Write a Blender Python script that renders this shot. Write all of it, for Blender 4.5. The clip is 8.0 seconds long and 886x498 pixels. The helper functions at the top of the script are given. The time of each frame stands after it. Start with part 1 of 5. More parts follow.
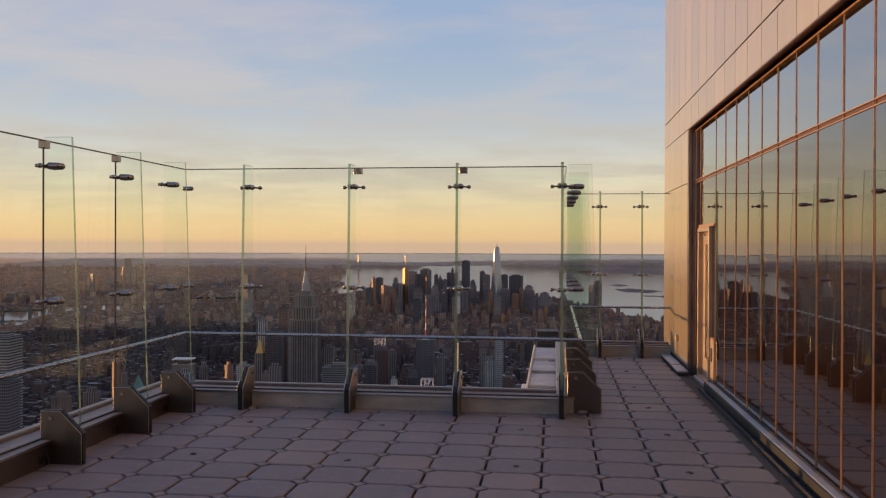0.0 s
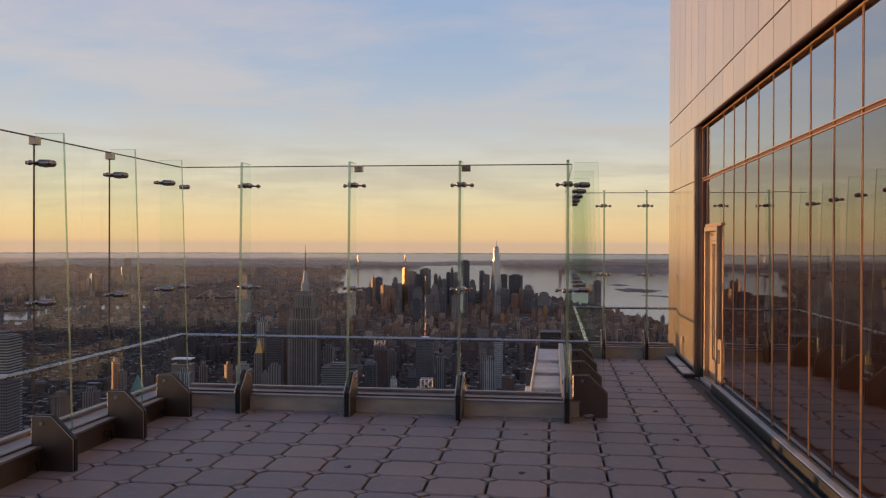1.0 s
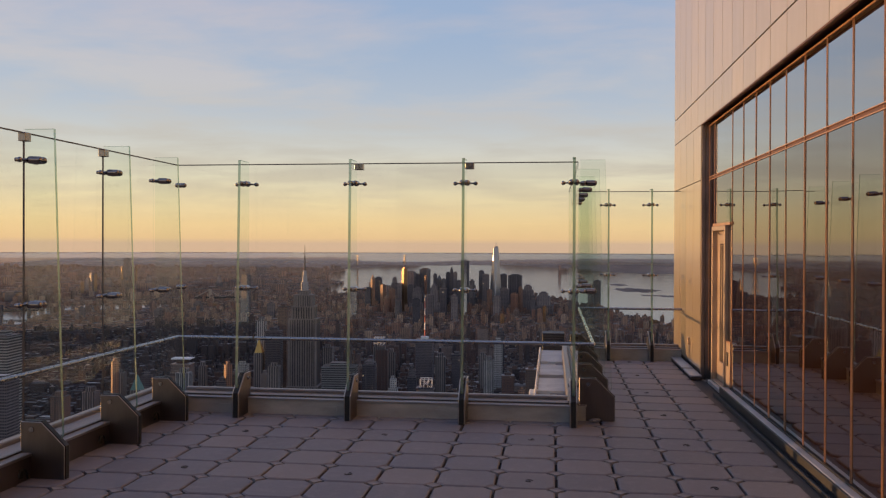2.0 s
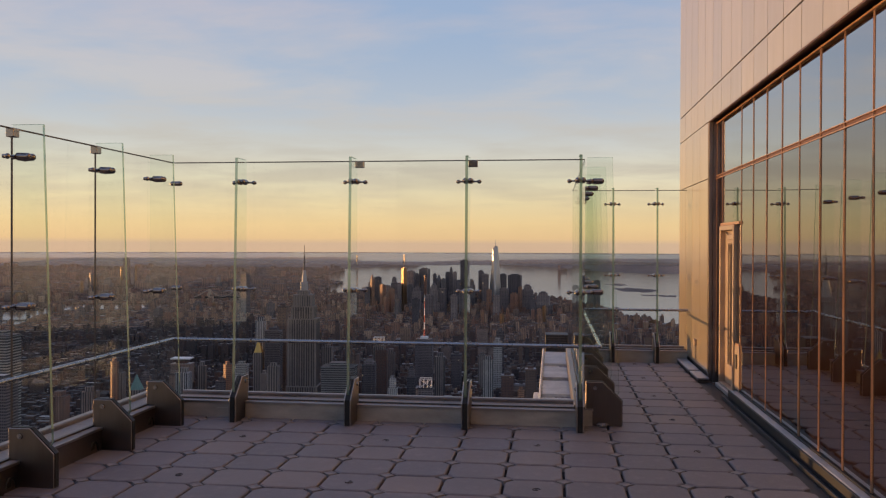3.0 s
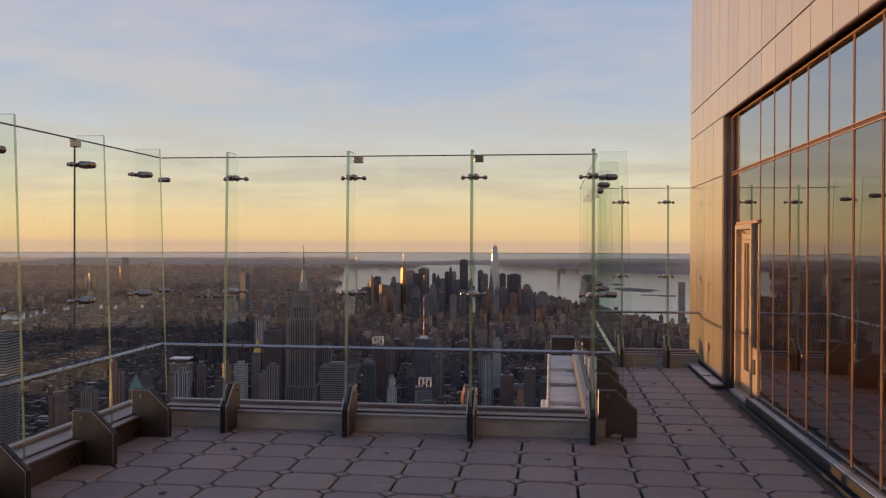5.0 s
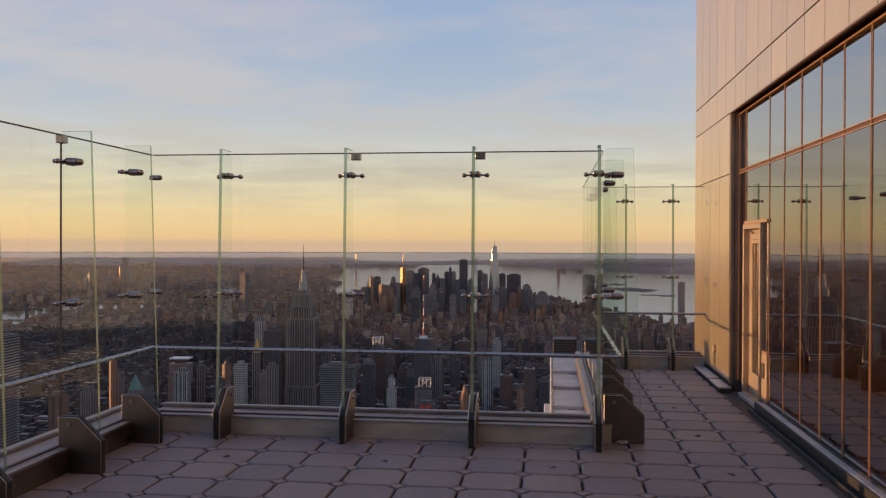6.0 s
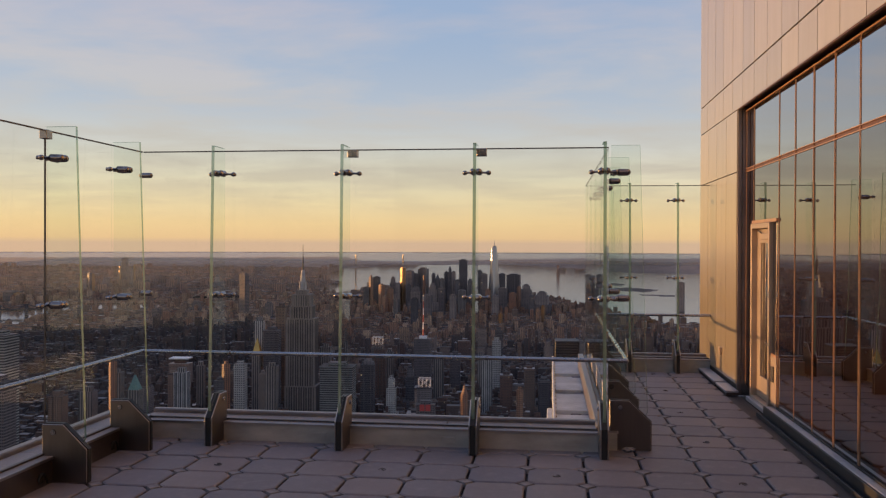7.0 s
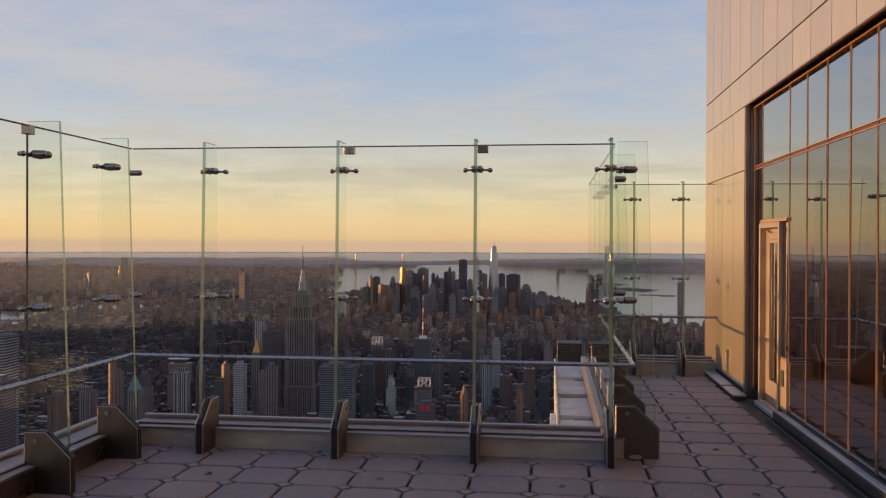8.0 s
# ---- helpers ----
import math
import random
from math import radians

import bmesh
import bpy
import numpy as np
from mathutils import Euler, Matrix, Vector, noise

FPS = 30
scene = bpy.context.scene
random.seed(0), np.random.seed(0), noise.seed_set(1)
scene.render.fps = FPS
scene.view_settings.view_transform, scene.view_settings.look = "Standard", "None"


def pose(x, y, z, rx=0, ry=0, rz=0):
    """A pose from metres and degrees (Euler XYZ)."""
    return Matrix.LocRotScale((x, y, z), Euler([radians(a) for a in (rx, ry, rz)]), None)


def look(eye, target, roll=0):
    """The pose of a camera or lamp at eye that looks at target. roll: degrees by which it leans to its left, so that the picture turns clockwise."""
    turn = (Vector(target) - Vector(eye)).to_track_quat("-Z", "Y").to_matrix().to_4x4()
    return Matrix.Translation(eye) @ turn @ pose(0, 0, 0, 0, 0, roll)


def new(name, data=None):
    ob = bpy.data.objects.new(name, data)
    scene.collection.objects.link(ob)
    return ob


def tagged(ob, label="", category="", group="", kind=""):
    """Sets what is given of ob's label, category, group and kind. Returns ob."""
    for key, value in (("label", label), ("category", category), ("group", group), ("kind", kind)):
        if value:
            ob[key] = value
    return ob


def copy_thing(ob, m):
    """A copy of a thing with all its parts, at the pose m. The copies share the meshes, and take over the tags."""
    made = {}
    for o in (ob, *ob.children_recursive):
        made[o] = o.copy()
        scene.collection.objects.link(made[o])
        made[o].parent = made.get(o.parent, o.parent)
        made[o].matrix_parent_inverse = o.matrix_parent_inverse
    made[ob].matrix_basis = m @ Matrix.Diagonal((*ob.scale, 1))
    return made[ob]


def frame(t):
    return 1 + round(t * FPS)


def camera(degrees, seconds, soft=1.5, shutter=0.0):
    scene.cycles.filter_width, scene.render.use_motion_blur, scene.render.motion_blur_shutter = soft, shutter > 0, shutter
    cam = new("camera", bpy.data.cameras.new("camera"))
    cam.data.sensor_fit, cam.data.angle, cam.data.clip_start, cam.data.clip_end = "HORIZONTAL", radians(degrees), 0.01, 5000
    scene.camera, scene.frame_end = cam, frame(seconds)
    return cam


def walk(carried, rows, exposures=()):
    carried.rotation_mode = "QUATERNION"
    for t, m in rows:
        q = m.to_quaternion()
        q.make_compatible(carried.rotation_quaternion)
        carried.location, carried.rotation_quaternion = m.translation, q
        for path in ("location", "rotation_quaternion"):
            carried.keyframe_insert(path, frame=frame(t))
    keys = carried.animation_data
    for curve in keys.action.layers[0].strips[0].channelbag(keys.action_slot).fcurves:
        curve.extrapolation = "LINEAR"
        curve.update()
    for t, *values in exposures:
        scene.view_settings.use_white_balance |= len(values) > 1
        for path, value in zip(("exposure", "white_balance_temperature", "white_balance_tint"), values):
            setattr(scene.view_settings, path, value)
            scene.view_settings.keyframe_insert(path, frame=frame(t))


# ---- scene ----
cam = camera(54.7, 8.0, soft=1.25)
PATH = [
    (0, (-0.059, 0.0921, 2.1791), (-0.3137, 2.0755, 2.1686), 0.22),
    (0.5, (-0.0932, 0.2181, 2.179), (-0.3474, 2.2016, 2.1681), 0.22),
    (1, (-0.1299, 0.3472, 2.1788), (-0.3835, 2.3308, 2.1677), 0.22),
    (1.5, (-0.1679, 0.4796, 2.1787), (-0.4210, 2.4633, 2.1673), 0.22),
    (3, (-0.2803, 0.8945, 2.1782), (-0.5319, 2.8785, 2.1661), 0.22),
    (3.5, (-0.3149, 1.0386, 2.1781), (-0.5661, 3.0227, 2.1659), 0.22),
    (4, (-0.3474, 1.1853, 2.1779), (-0.5981, 3.1695, 2.1655), 0.22),
    (4.5, (-0.3775, 1.3346, 2.1778), (-0.6278, 3.3188, 2.1653), 0.22),
    (6, (-0.454, 1.7975, 2.1774), (-0.7033, 3.7820, 2.1647), 0.22),
    (6.5, (-0.4757, 1.9564, 2.1772), (-0.7247, 3.9410, 2.1644), 0.22),
    (7, (-0.4964, 2.1175, 2.1771), (-0.7451, 4.1022, 2.1643), 0.22),
    (7.5, (-0.5169, 2.2807, 2.1769), (-0.7653, 4.2654, 2.1641), 0.22),
    (8, (-0.538, 2.4459, 2.1768), (-0.7862, 4.4307, 2.1641), 0.22),
]
walk(cam, [(t, look(eye, target, roll)) for t, eye, target, roll in PATH])


# ---- world, sun ----
def tone(r, g, b):
    """Linear colour from everyday 0-255 values."""
    return tuple(((c / 255) / 12.92 if c < 10 else ((c / 255 + 0.055) / 1.055) ** 2.4) for c in (r, g, b)) + (1.0,)


SUN_AZ, SUN_EL = -82.0, 2.2   # degrees from +y towards +x; degrees over the horizon


class Web:
    """A small helper that wires shader nodes."""

    def __init__(self, tree):
        self.tree = tree
        tree.nodes.clear()

    def node(self, kind, ins=None):
        n = self.tree.nodes.new(kind)
        for k, v in (ins or {}).items():
            if isinstance(v, bpy.types.NodeSocket):
                self.tree.links.new(v, n.inputs[k])
            else:
                n.inputs[k].default_value = v
        return n

    def math(self, op, a, b=0.0, c=0.0, clamp=False):
        n = self.node("ShaderNodeMath", {0: a, 1: b, 2: c})
        n.operation, n.use_clamp = op, clamp
        return n.outputs[0]

    def mix(self, fac, a, b, blend="MIX"):
        n = self.node("ShaderNodeMix", {0: fac, 6: a, 7: b})
        n.data_type, n.blend_type = "RGBA", blend
        return n.outputs[2]

    def noise(self, vec, scale, detail=4.0, rough=0.55, dist=0.0):
        ins = {"Scale": scale, "Detail": detail, "Roughness": rough, "Distortion": dist}
        if vec is not None:
            ins["Vector"] = vec
        return self.node("ShaderNodeTexNoise", ins).outputs["Fac"]

    def ramp(self, fac, stops):
        n = self.node("ShaderNodeValToRGB", {0: fac})
        while len(n.color_ramp.elements) < len(stops):
            n.color_ramp.elements.new(0.5)
        for e, (p, c) in zip(n.color_ramp.elements, stops):
            e.position = p
            e.color = c if len(c) == 4 else (*c, 1.0)
        return n.outputs[0]

    def steps(self, fac, lo, hi):
        n = self.node("ShaderNodeMapRange", {0: fac, 1: lo, 2: hi})
        n.clamp = True
        return n.outputs[0]


world = bpy.data.worlds.new("dawn_sky")
scene.world = world
world.use_nodes = True
w = Web(world.node_tree)
d = w.node("ShaderNodeTexCoord").outputs["Generated"]
sep = w.node("ShaderNodeSeparateXYZ", {0: d})
up = sep.outputs[2]
up2 = w.math("MULTIPLY", up, 2.0, clamp=True)
glow = w.ramp(up2, [
    (0.0, tone(196, 166, 140)), (0.012, tone(214, 180, 136)), (0.045, tone(219, 190, 142)), (0.095, tone(214, 196, 158)),
    (0.15, tone(203, 195, 172)), (0.215, tone(190, 188, 180)), (0.31, tone(172, 177, 184)), (0.44, tone(156, 167, 184)),
    (0.58, tone(144, 158, 184)), (0.8, tone(116, 134, 178)), (1.0, tone(92, 110, 164))])
# streaky high cloud: the noise is squeezed towards the horizon, as a flat layer is
den = w.math("ADD", up, 0.085)
lay = w.node("ShaderNodeCombineXYZ", {0: w.math("DIVIDE", sep.outputs[0], den), 1: w.math("DIVIDE", sep.outputs[1], den), 2: 0.0}).outputs[0]
lay = w.node("ShaderNodeMapping", {0: lay, 1: (0.6, 1.7, 0.0), 2: (0, 0, radians(-14)), 3: (0.8, 1.0, 1.0)}).outputs[0]
puff = w.noise(lay, 1.5, 6.0, 0.55, 0.25)
veil = w.noise(lay, 0.36, 4.0, 0.5, 0.2)
puff = w.steps(w.math("ADD", w.math("MULTIPLY", puff, 0.55), w.math("MULTIPLY", veil, 0.45)), 0.42, 0.565)
height = w.steps(up, 0.012, 0.085)
cloud_tone = w.ramp(up2, [(0.05, tone(200, 172, 136)), (0.11, tone(186, 172, 150)), (0.2, tone(176, 171, 162)), (0.36, tone(178, 176, 180)), (0.6, tone(166, 165, 182)), (1.0, tone(146, 148, 176))])
sky_tone = w.mix(w.math("MULTIPLY", w.math("MULTIPLY", puff, height), 0.9), glow, cloud_tone)
# deeper blue where the cover opens
gap = w.math("MULTIPLY", w.math("SUBTRACT", 1.0, puff), w.steps(up, 0.09, 0.24))
sky_tone = w.mix(w.math("MULTIPLY", gap, 0.52), sky_tone, tone(132, 157, 190))
# the sky is brighter and warmer towards the sun
dot = w.node("ShaderNodeVectorMath", {0: d, 1: (math.sin(radians(SUN_AZ)), math.cos(radians(SUN_AZ)), 0.05)})
dot.operation = "DOT_PRODUCT"
to_sun = dot.outputs["Value"]
warm = w.math("MULTIPLY", w.math("POWER", w.steps(to_sun, 0.78, 1.0), 2.0), w.math("SUBTRACT", 1.0, w.steps(up, 0.0, 0.34)))
sky_tone = w.mix(warm, sky_tone, (2.3, 1.45, 0.68, 1.0))
air = w.node("ShaderNodeTexSky")
air.sky_type, air.sun_disc, air.altitude = "NISHITA", False, 400.0
air.sun_elevation, air.sun_rotation = radians(SUN_EL), radians(SUN_AZ)
all_sky = w.mix(1.0, sky_tone, w.mix(1.0, air.outputs[0], (0.02, 0.02, 0.02, 1), "MULTIPLY"), "ADD")
back = w.node("ShaderNodeBackground", {0: all_sky, 1: 1.19})
w.node("ShaderNodeOutputWorld", {0: back.outputs[0]})

sun = new("sun", bpy.data.lights.new("sun", "SUN"))
sun.data.energy, sun.data.angle, sun.data.color = 5.0, radians(0.6), (1.0, 0.52, 0.20)
a, e = radians(SUN_AZ), radians(SUN_EL)
sun.matrix_world = look((0, 0, 40), (-math.sin(a) * math.cos(e), -math.cos(a) * math.cos(e), 40 - math.sin(e)))


# ---- materials ----
def material(name):
    m = bpy.data.materials.new(name)
    m.use_nodes = True
    return m, Web(m.node_tree)


def finish(w, shader):
    w.node("ShaderNodeOutputMaterial", {0: shader})


def plain(name, colour, rough=0.5, metal=0.0, vary=0.25, size=6.0, grain=60.0, relief=0.15, stretch=(1, 1, 1), spec=0.5):
    """A painted, cast or metal surface with stains and grain, on the object's own coordinates."""
    m, w = material(name)
    co = w.node("ShaderNodeTexCoord").outputs["Object"]
    co = w.node("ShaderNodeMapping", {0: co, 3: stretch}).outputs[0]
    big = w.noise(co, size, 4, 0.6)
    fine = w.noise(co, grain, 3, 0.6)
    dark = tuple(c * (1 - vary) for c in colour[:3]) + (1,)
    lite = tuple(min(1, c * (1 + vary)) for c in colour[:3]) + (1,)
    col = w.mix(w.steps(big, 0.3, 0.7), dark, lite)
    col = w.mix(w.math("MULTIPLY", w.steps(fine, 0.35, 0.75), 0.25), col, dark)
    ro = w.math("ADD", w.math("MULTIPLY", big, 0.25), rough - 0.12, clamp=True)
    bump = w.node("ShaderNodeBump", {"Strength": relief, "Distance": 0.004, "Height": fine})
    p = w.node("ShaderNodeBsdfPrincipled", {"Base Color": col, "Roughness": ro, "Metallic": metal, "Normal": bump.outputs[0], "Specular IOR Level": spec})
    finish(w, p.outputs[0])
    return m


def clear_glass(name, tint, gloss=(0.95, 0.97, 0.96, 1)):
    """A pane that lets the view through, with mirror gloss by Fresnel and faint smears."""
    m, w = material(name)
    co = w.node("ShaderNodeTexCoord").outputs["Object"]
    smear = w.noise(co, 2.2, 5, 0.65, 0.4)
    see = w.node("ShaderNodeBsdfTransparent", {0: tint})
    shine = w.node("ShaderNodeBsdfGlossy", {0: gloss, "Roughness": 0.015})
    dust = w.node("ShaderNodeBsdfDiffuse", {0: (0.55, 0.52, 0.48, 1)})
    facing = w.node("ShaderNodeLayerWeight", {0: 0.5}).outputs["Facing"]
    fr = w.math("ADD", 0.03, w.math("MULTIPLY", w.math("POWER", facing, 5.0), 0.75))
    a = w.node("ShaderNodeMixShader", {0: w.math("MULTIPLY", w.steps(smear, 0.45, 0.85), 0.035), 1: see.outputs[0], 2: dust.outputs[0]})
    b = w.node("ShaderNodeMixShader", {0: fr, 1: a.outputs[0], 2: shine.outputs[0]})
    finish(w, b.outputs[0])
    return m


def glass_edge():
    """The ground edge of a thick pane: light runs along it, pale green."""
    m, w = material("glass_edge")
    see = w.node("ShaderNodeBsdfTransparent", {0: (0.50, 0.64, 0.54, 1)})
    pale = w.node("ShaderNodeBsdfTranslucent", {0: (0.34, 0.47, 0.38, 1)})
    face = w.node("ShaderNodeBsdfDiffuse", {0: (0.20, 0.30, 0.24, 1)})
    shine = w.node("ShaderNodeBsdfGlossy", {0: (0.9, 0.95, 0.92, 1), "Roughness": 0.08})
    a = w.node("ShaderNodeMixShader", {0: 0.5, 1: pale.outputs[0], 2: face.outputs[0]})
    b = w.node("ShaderNodeMixShader", {0: 0.55, 1: a.outputs[0], 2: see.outputs[0]})
    c = w.node("ShaderNodeMixShader", {0: 0.12, 1: b.outputs[0], 2: shine.outputs[0]})
    finish(w, c.outputs[0])
    return m


def mirror_glass(name, least, gain):
    """Bronze-coated curtain-wall glass: mostly mirror, dark behind."""
    m, w = material(name)
    co = w.node("ShaderNodeTexCoord").outputs["Object"]
    wob = w.noise(co, 0.9, 2, 0.5)
    bump = w.node("ShaderNodeBump", {"Strength": 0.05, "Distance": 0.02, "Height": wob})
    fr = w.node("ShaderNodeFresnel", {0: 2.6})
    fac = w.math("ADD", w.math("MULTIPLY", fr.outputs[0], gain), least, clamp=True)
    shine = w.node("ShaderNodeBsdfGlossy", {0: (0.86, 0.875, 0.88, 1), "Roughness": 0.012, "Normal": bump.outputs[0]})
    body = w.node("ShaderNodeBsdfDiffuse", {0: (0.014, 0.007, 0.006, 1)})
    s = w.node("ShaderNodeMixShader", {0: fac, 1: body.outputs[0], 2: shine.outputs[0]})
    finish(w, s.outputs[0])
    return m


def paver_stone():
    m, w = material("paver_concrete")
    co = w.node("ShaderNodeTexCoord").outputs["Object"]
    ran = w.node("ShaderNodeObjectInfo").outputs["Random"]
    geo = w.node("ShaderNodeNewGeometry")
    wpos = geo.outputs["Position"]
    big = w.noise(wpos, 1.1, 5, 0.62)
    mid = w.noise(wpos, 7.0, 5, 0.65)
    fine = w.noise(wpos, 140.0, 3, 0.7)
    col = w.ramp(ran, [(0.0, (0.150, 0.140, 0.155)), (0.3, (0.185, 0.170, 0.184)), (0.55, (0.158, 0.151, 0.178)), (0.8, (0.198, 0.178, 0.184)), (1.0, (0.225, 0.190, 0.184))])
    col = w.mix(w.math("MULTIPLY", w.steps(big, 0.35, 0.72), 0.5), col, (0.135, 0.124, 0.134, 1))
    col = w.mix(w.math("MULTIPLY", w.steps(mid, 0.5, 0.72), 0.45), col, (0.29, 0.27, 0.276, 1))
    col = w.mix(w.math("MULTIPLY", w.steps(fine, 0.55, 0.75), 0.3), col, (0.07, 0.06, 0.06, 1))
    hgt = w.math("ADD", w.math("MULTIPLY", mid, 0.6), w.math("MULTIPLY", fine, 0.4))
    bump = w.node("ShaderNodeBump", {"Strength": 0.55, "Distance": 0.005, "Height": hgt})
    ro = w.math("ADD", w.math("MULTIPLY", mid, 0.35), 0.42)
    p = w.node("ShaderNodeBsdfPrincipled", {"Base Color": col, "Roughness": ro, "Normal": bump.outputs[0], "Specular IOR Level": 0.4})
    finish(w, p.outputs[0])
    return m


def cladding():
    """Satin rose-copper metal sheets, each slightly different in tone and gloss."""
    m, w = material("cladding_metal")
    geo = w.node("ShaderNodeNewGeometry")
    pos = geo.outputs["Position"]
    ran = w.node("ShaderNodeObjectInfo").outputs["Random"]
    streak = w.noise(w.node("ShaderNodeMapping", {0: pos, 3: (3.0, 3.0, 0.35)}).outputs[0], 2.2, 5, 0.6)
    fine = w.noise(w.node("ShaderNodeMapping", {0: pos, 3: (1.0, 1.0, 14.0)}).outputs[0], 18.0, 3, 0.6)
    col = w.mix(ran, (0.47, 0.38, 0.24, 1), (0.51, 0.42, 0.28, 1))
    col = w.mix(w.math("MULTIPLY", w.steps(streak, 0.4, 0.75), 0.3), col, (0.38, 0.31, 0.21, 1))
    ro = w.math("ADD", w.math("MULTIPLY", streak, 0.12), w.math("ADD", 0.26, w.math("MULTIPLY", ran, 0.05)))
    bump = w.node("ShaderNodeBump", {"Strength": 0.06, "Distance": 0.003, "Height": fine})
    p = w.node("ShaderNodeBsdfPrincipled", {"Base Color": col, "Metallic": 0.55, "Roughness": ro, "Normal": bump.outputs[0], "Coat Weight": 0.5, "Coat Roughness": 0.14})
    finish(w, p.outputs[0])
    return m


def city_skin(name, tints, glassy=0.35, floor_h=3.6, bay=3.4, lamps=0.0008, cut=(1, 1)):
    """Masonry or curtain wall with floors and bays of windows, a few of them lit; every block takes a tint of its own."""
    m, w = material(name)
    geo = w.node("ShaderNodeNewGeometry")
    isl = geo.outputs["Random Per Island"]
    obr = w.node("ShaderNodeObjectInfo").outputs["Random"]
    ran = w.math("FRACT", w.math("ADD", isl, obr))
    co = w.node("ShaderNodeTexCoord").outputs["Object"]
    s = w.node("ShaderNodeSeparateXYZ", {0: co})
    nz = w.node("ShaderNodeSeparateXYZ", {0: geo.outputs["Normal"]}).outputs[2]
    wall = w.math("LESS_THAN", w.math("ABSOLUTE", nz), 0.5)
    hz = w.math("DIVIDE", s.outputs[2], floor_h)
    hx = w.math("DIVIDE", w.math("ADD", s.outputs[0], s.outputs[1]), bay)
    inz = w.math("MULTIPLY", w.math("GREATER_THAN", w.math("FRACT", hz), 0.3), w.math("LESS_THAN", w.math("FRACT", hz), 0.86))
    inx = w.math("GREATER_THAN", w.math("FRACT", hx), w.math("ADD", 0.25, w.math("MULTIPLY", ran, 0.35)))
    if not cut[0]:
        inz = 1.0
    if not cut[1]:
        inx = 1.0
    pane = w.math("MULTIPLY", w.math("MULTIPLY", inz, inx), wall)
    step = len(tints)
    col = w.ramp(ran, [(i / step, t) for i, t in enumerate(tints)])
    grime = w.noise(co, 0.03, 5, 0.65)
    col = w.mix(w.math("MULTIPLY", w.steps(grime, 0.35, 0.7), 0.4), col, (0.06, 0.05, 0.05, 1))
    roofs = w.ramp(w.math("FRACT", w.math("MULTIPLY", ran, 7.3)), [(0.0, (0.034, 0.029, 0.027)), (0.45, (0.078, 0.064, 0.056)), (0.75, (0.15, 0.122, 0.105)), (0.9, (0.26, 0.22, 0.19)), (1.0, (0.5, 0.46, 0.42))])
    col = w.mix(wall, roofs, col)
    col = w.mix(w.math("MULTIPLY", pane, 0.85), col, (0.022, 0.026, 0.034, 1))
    cell = w.node("ShaderNodeCombineXYZ", {0: w.math("FLOOR", hx), 1: w.math("FLOOR", hz), 2: w.math("FLOOR", w.math("MULTIPLY", ran, 300))})
    dice = w.node("ShaderNodeTexWhiteNoise", {0: cell.outputs[0]}).outputs["Value"]
    lit = w.math("MULTIPLY", w.math("LESS_THAN", dice, lamps), pane)
    ro = w.math("SUBTRACT", 0.75, w.math("MULTIPLY", pane, glassy))
    p = w.node("ShaderNodeBsdfPrincipled", {"Base Color": col, "Roughness": ro, "Emission Color": (1.0, 0.72, 0.42, 1),
                                            "Emission Strength": w.math("MULTIPLY", lit, 0.55), "Specular IOR Level": 0.4})
    finish(w, p.outputs[0])
    return m


def water_skin():
    m, w = material("harbour_water")
    co = w.node("ShaderNodeTexCoord").outputs["Object"]
    rip = w.noise(co, 0.02, 5, 0.65)
    bump = w.node("ShaderNodeBump", {"Strength": 0.04, "Distance": 6.0, "Height": rip})
    # warm base and gloss colours stand in for the low sky's gold reflection
    warm_base = w.node("ShaderNodeBsdfDiffuse", {0: (0.16, 0.135, 0.11, 1)})
    shine = w.node("ShaderNodeBsdfGlossy", {0: (0.98, 0.84, 0.68, 1), "Roughness": 0.12, "Normal": bump.outputs[0]})
    fr = w.node("ShaderNodeFresnel", {0: 1.33, "Normal": bump.outputs[0]}).outputs[0]
    s = w.node("ShaderNodeMixShader", {0: w.math("ADD", w.math("MULTIPLY", fr, 0.7), 0.38, clamp=True), 1: warm_base.outputs[0], 2: shine.outputs[0]})
    finish(w, s.outputs[0])
    return m


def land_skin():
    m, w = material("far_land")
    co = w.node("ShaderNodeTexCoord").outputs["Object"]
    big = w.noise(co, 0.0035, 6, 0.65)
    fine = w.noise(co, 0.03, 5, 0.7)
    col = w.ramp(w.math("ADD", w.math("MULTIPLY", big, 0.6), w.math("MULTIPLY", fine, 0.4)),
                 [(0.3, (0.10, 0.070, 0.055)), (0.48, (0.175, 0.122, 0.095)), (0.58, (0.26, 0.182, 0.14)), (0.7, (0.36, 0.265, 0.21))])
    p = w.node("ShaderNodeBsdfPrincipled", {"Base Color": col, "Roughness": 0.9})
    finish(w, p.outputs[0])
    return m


MAT_PAVER = paver_stone()
MAT_INSERT = plain("insert_concrete", (0.20, 0.19, 0.195), 0.75, 0, 0.35, 9, 90, 0.4)
MAT_BED = plain("joint_bed", (0.022, 0.02, 0.02), 0.9, 0, 0.4, 5, 80, 0.4)
MAT_STEEL = plain("brushed_steel", (0.42, 0.385, 0.36), 0.34, 1.0, 0.12, 3, 40, 0.1, (1, 1, 12))
MAT_PLATE = plain("dark_steel_plate", (0.17, 0.148, 0.135), 0.38, 1.0, 0.07, 2.5, 50, 0.12, (14, 14, 1))
MAT_RAIL = plain("polished_rail", (0.38, 0.365, 0.36), 0.26, 1.0, 0.08, 3, 40, 0.05)
MAT_CAST = plain("cast_fitting", (0.33, 0.29, 0.27), 0.24, 1.0, 0.15, 9, 80, 0.1)
MAT_RUBBER = plain("black_gasket", (0.008, 0.008, 0.008), 0.55, 0, 0.3, 8, 90, 0.2)
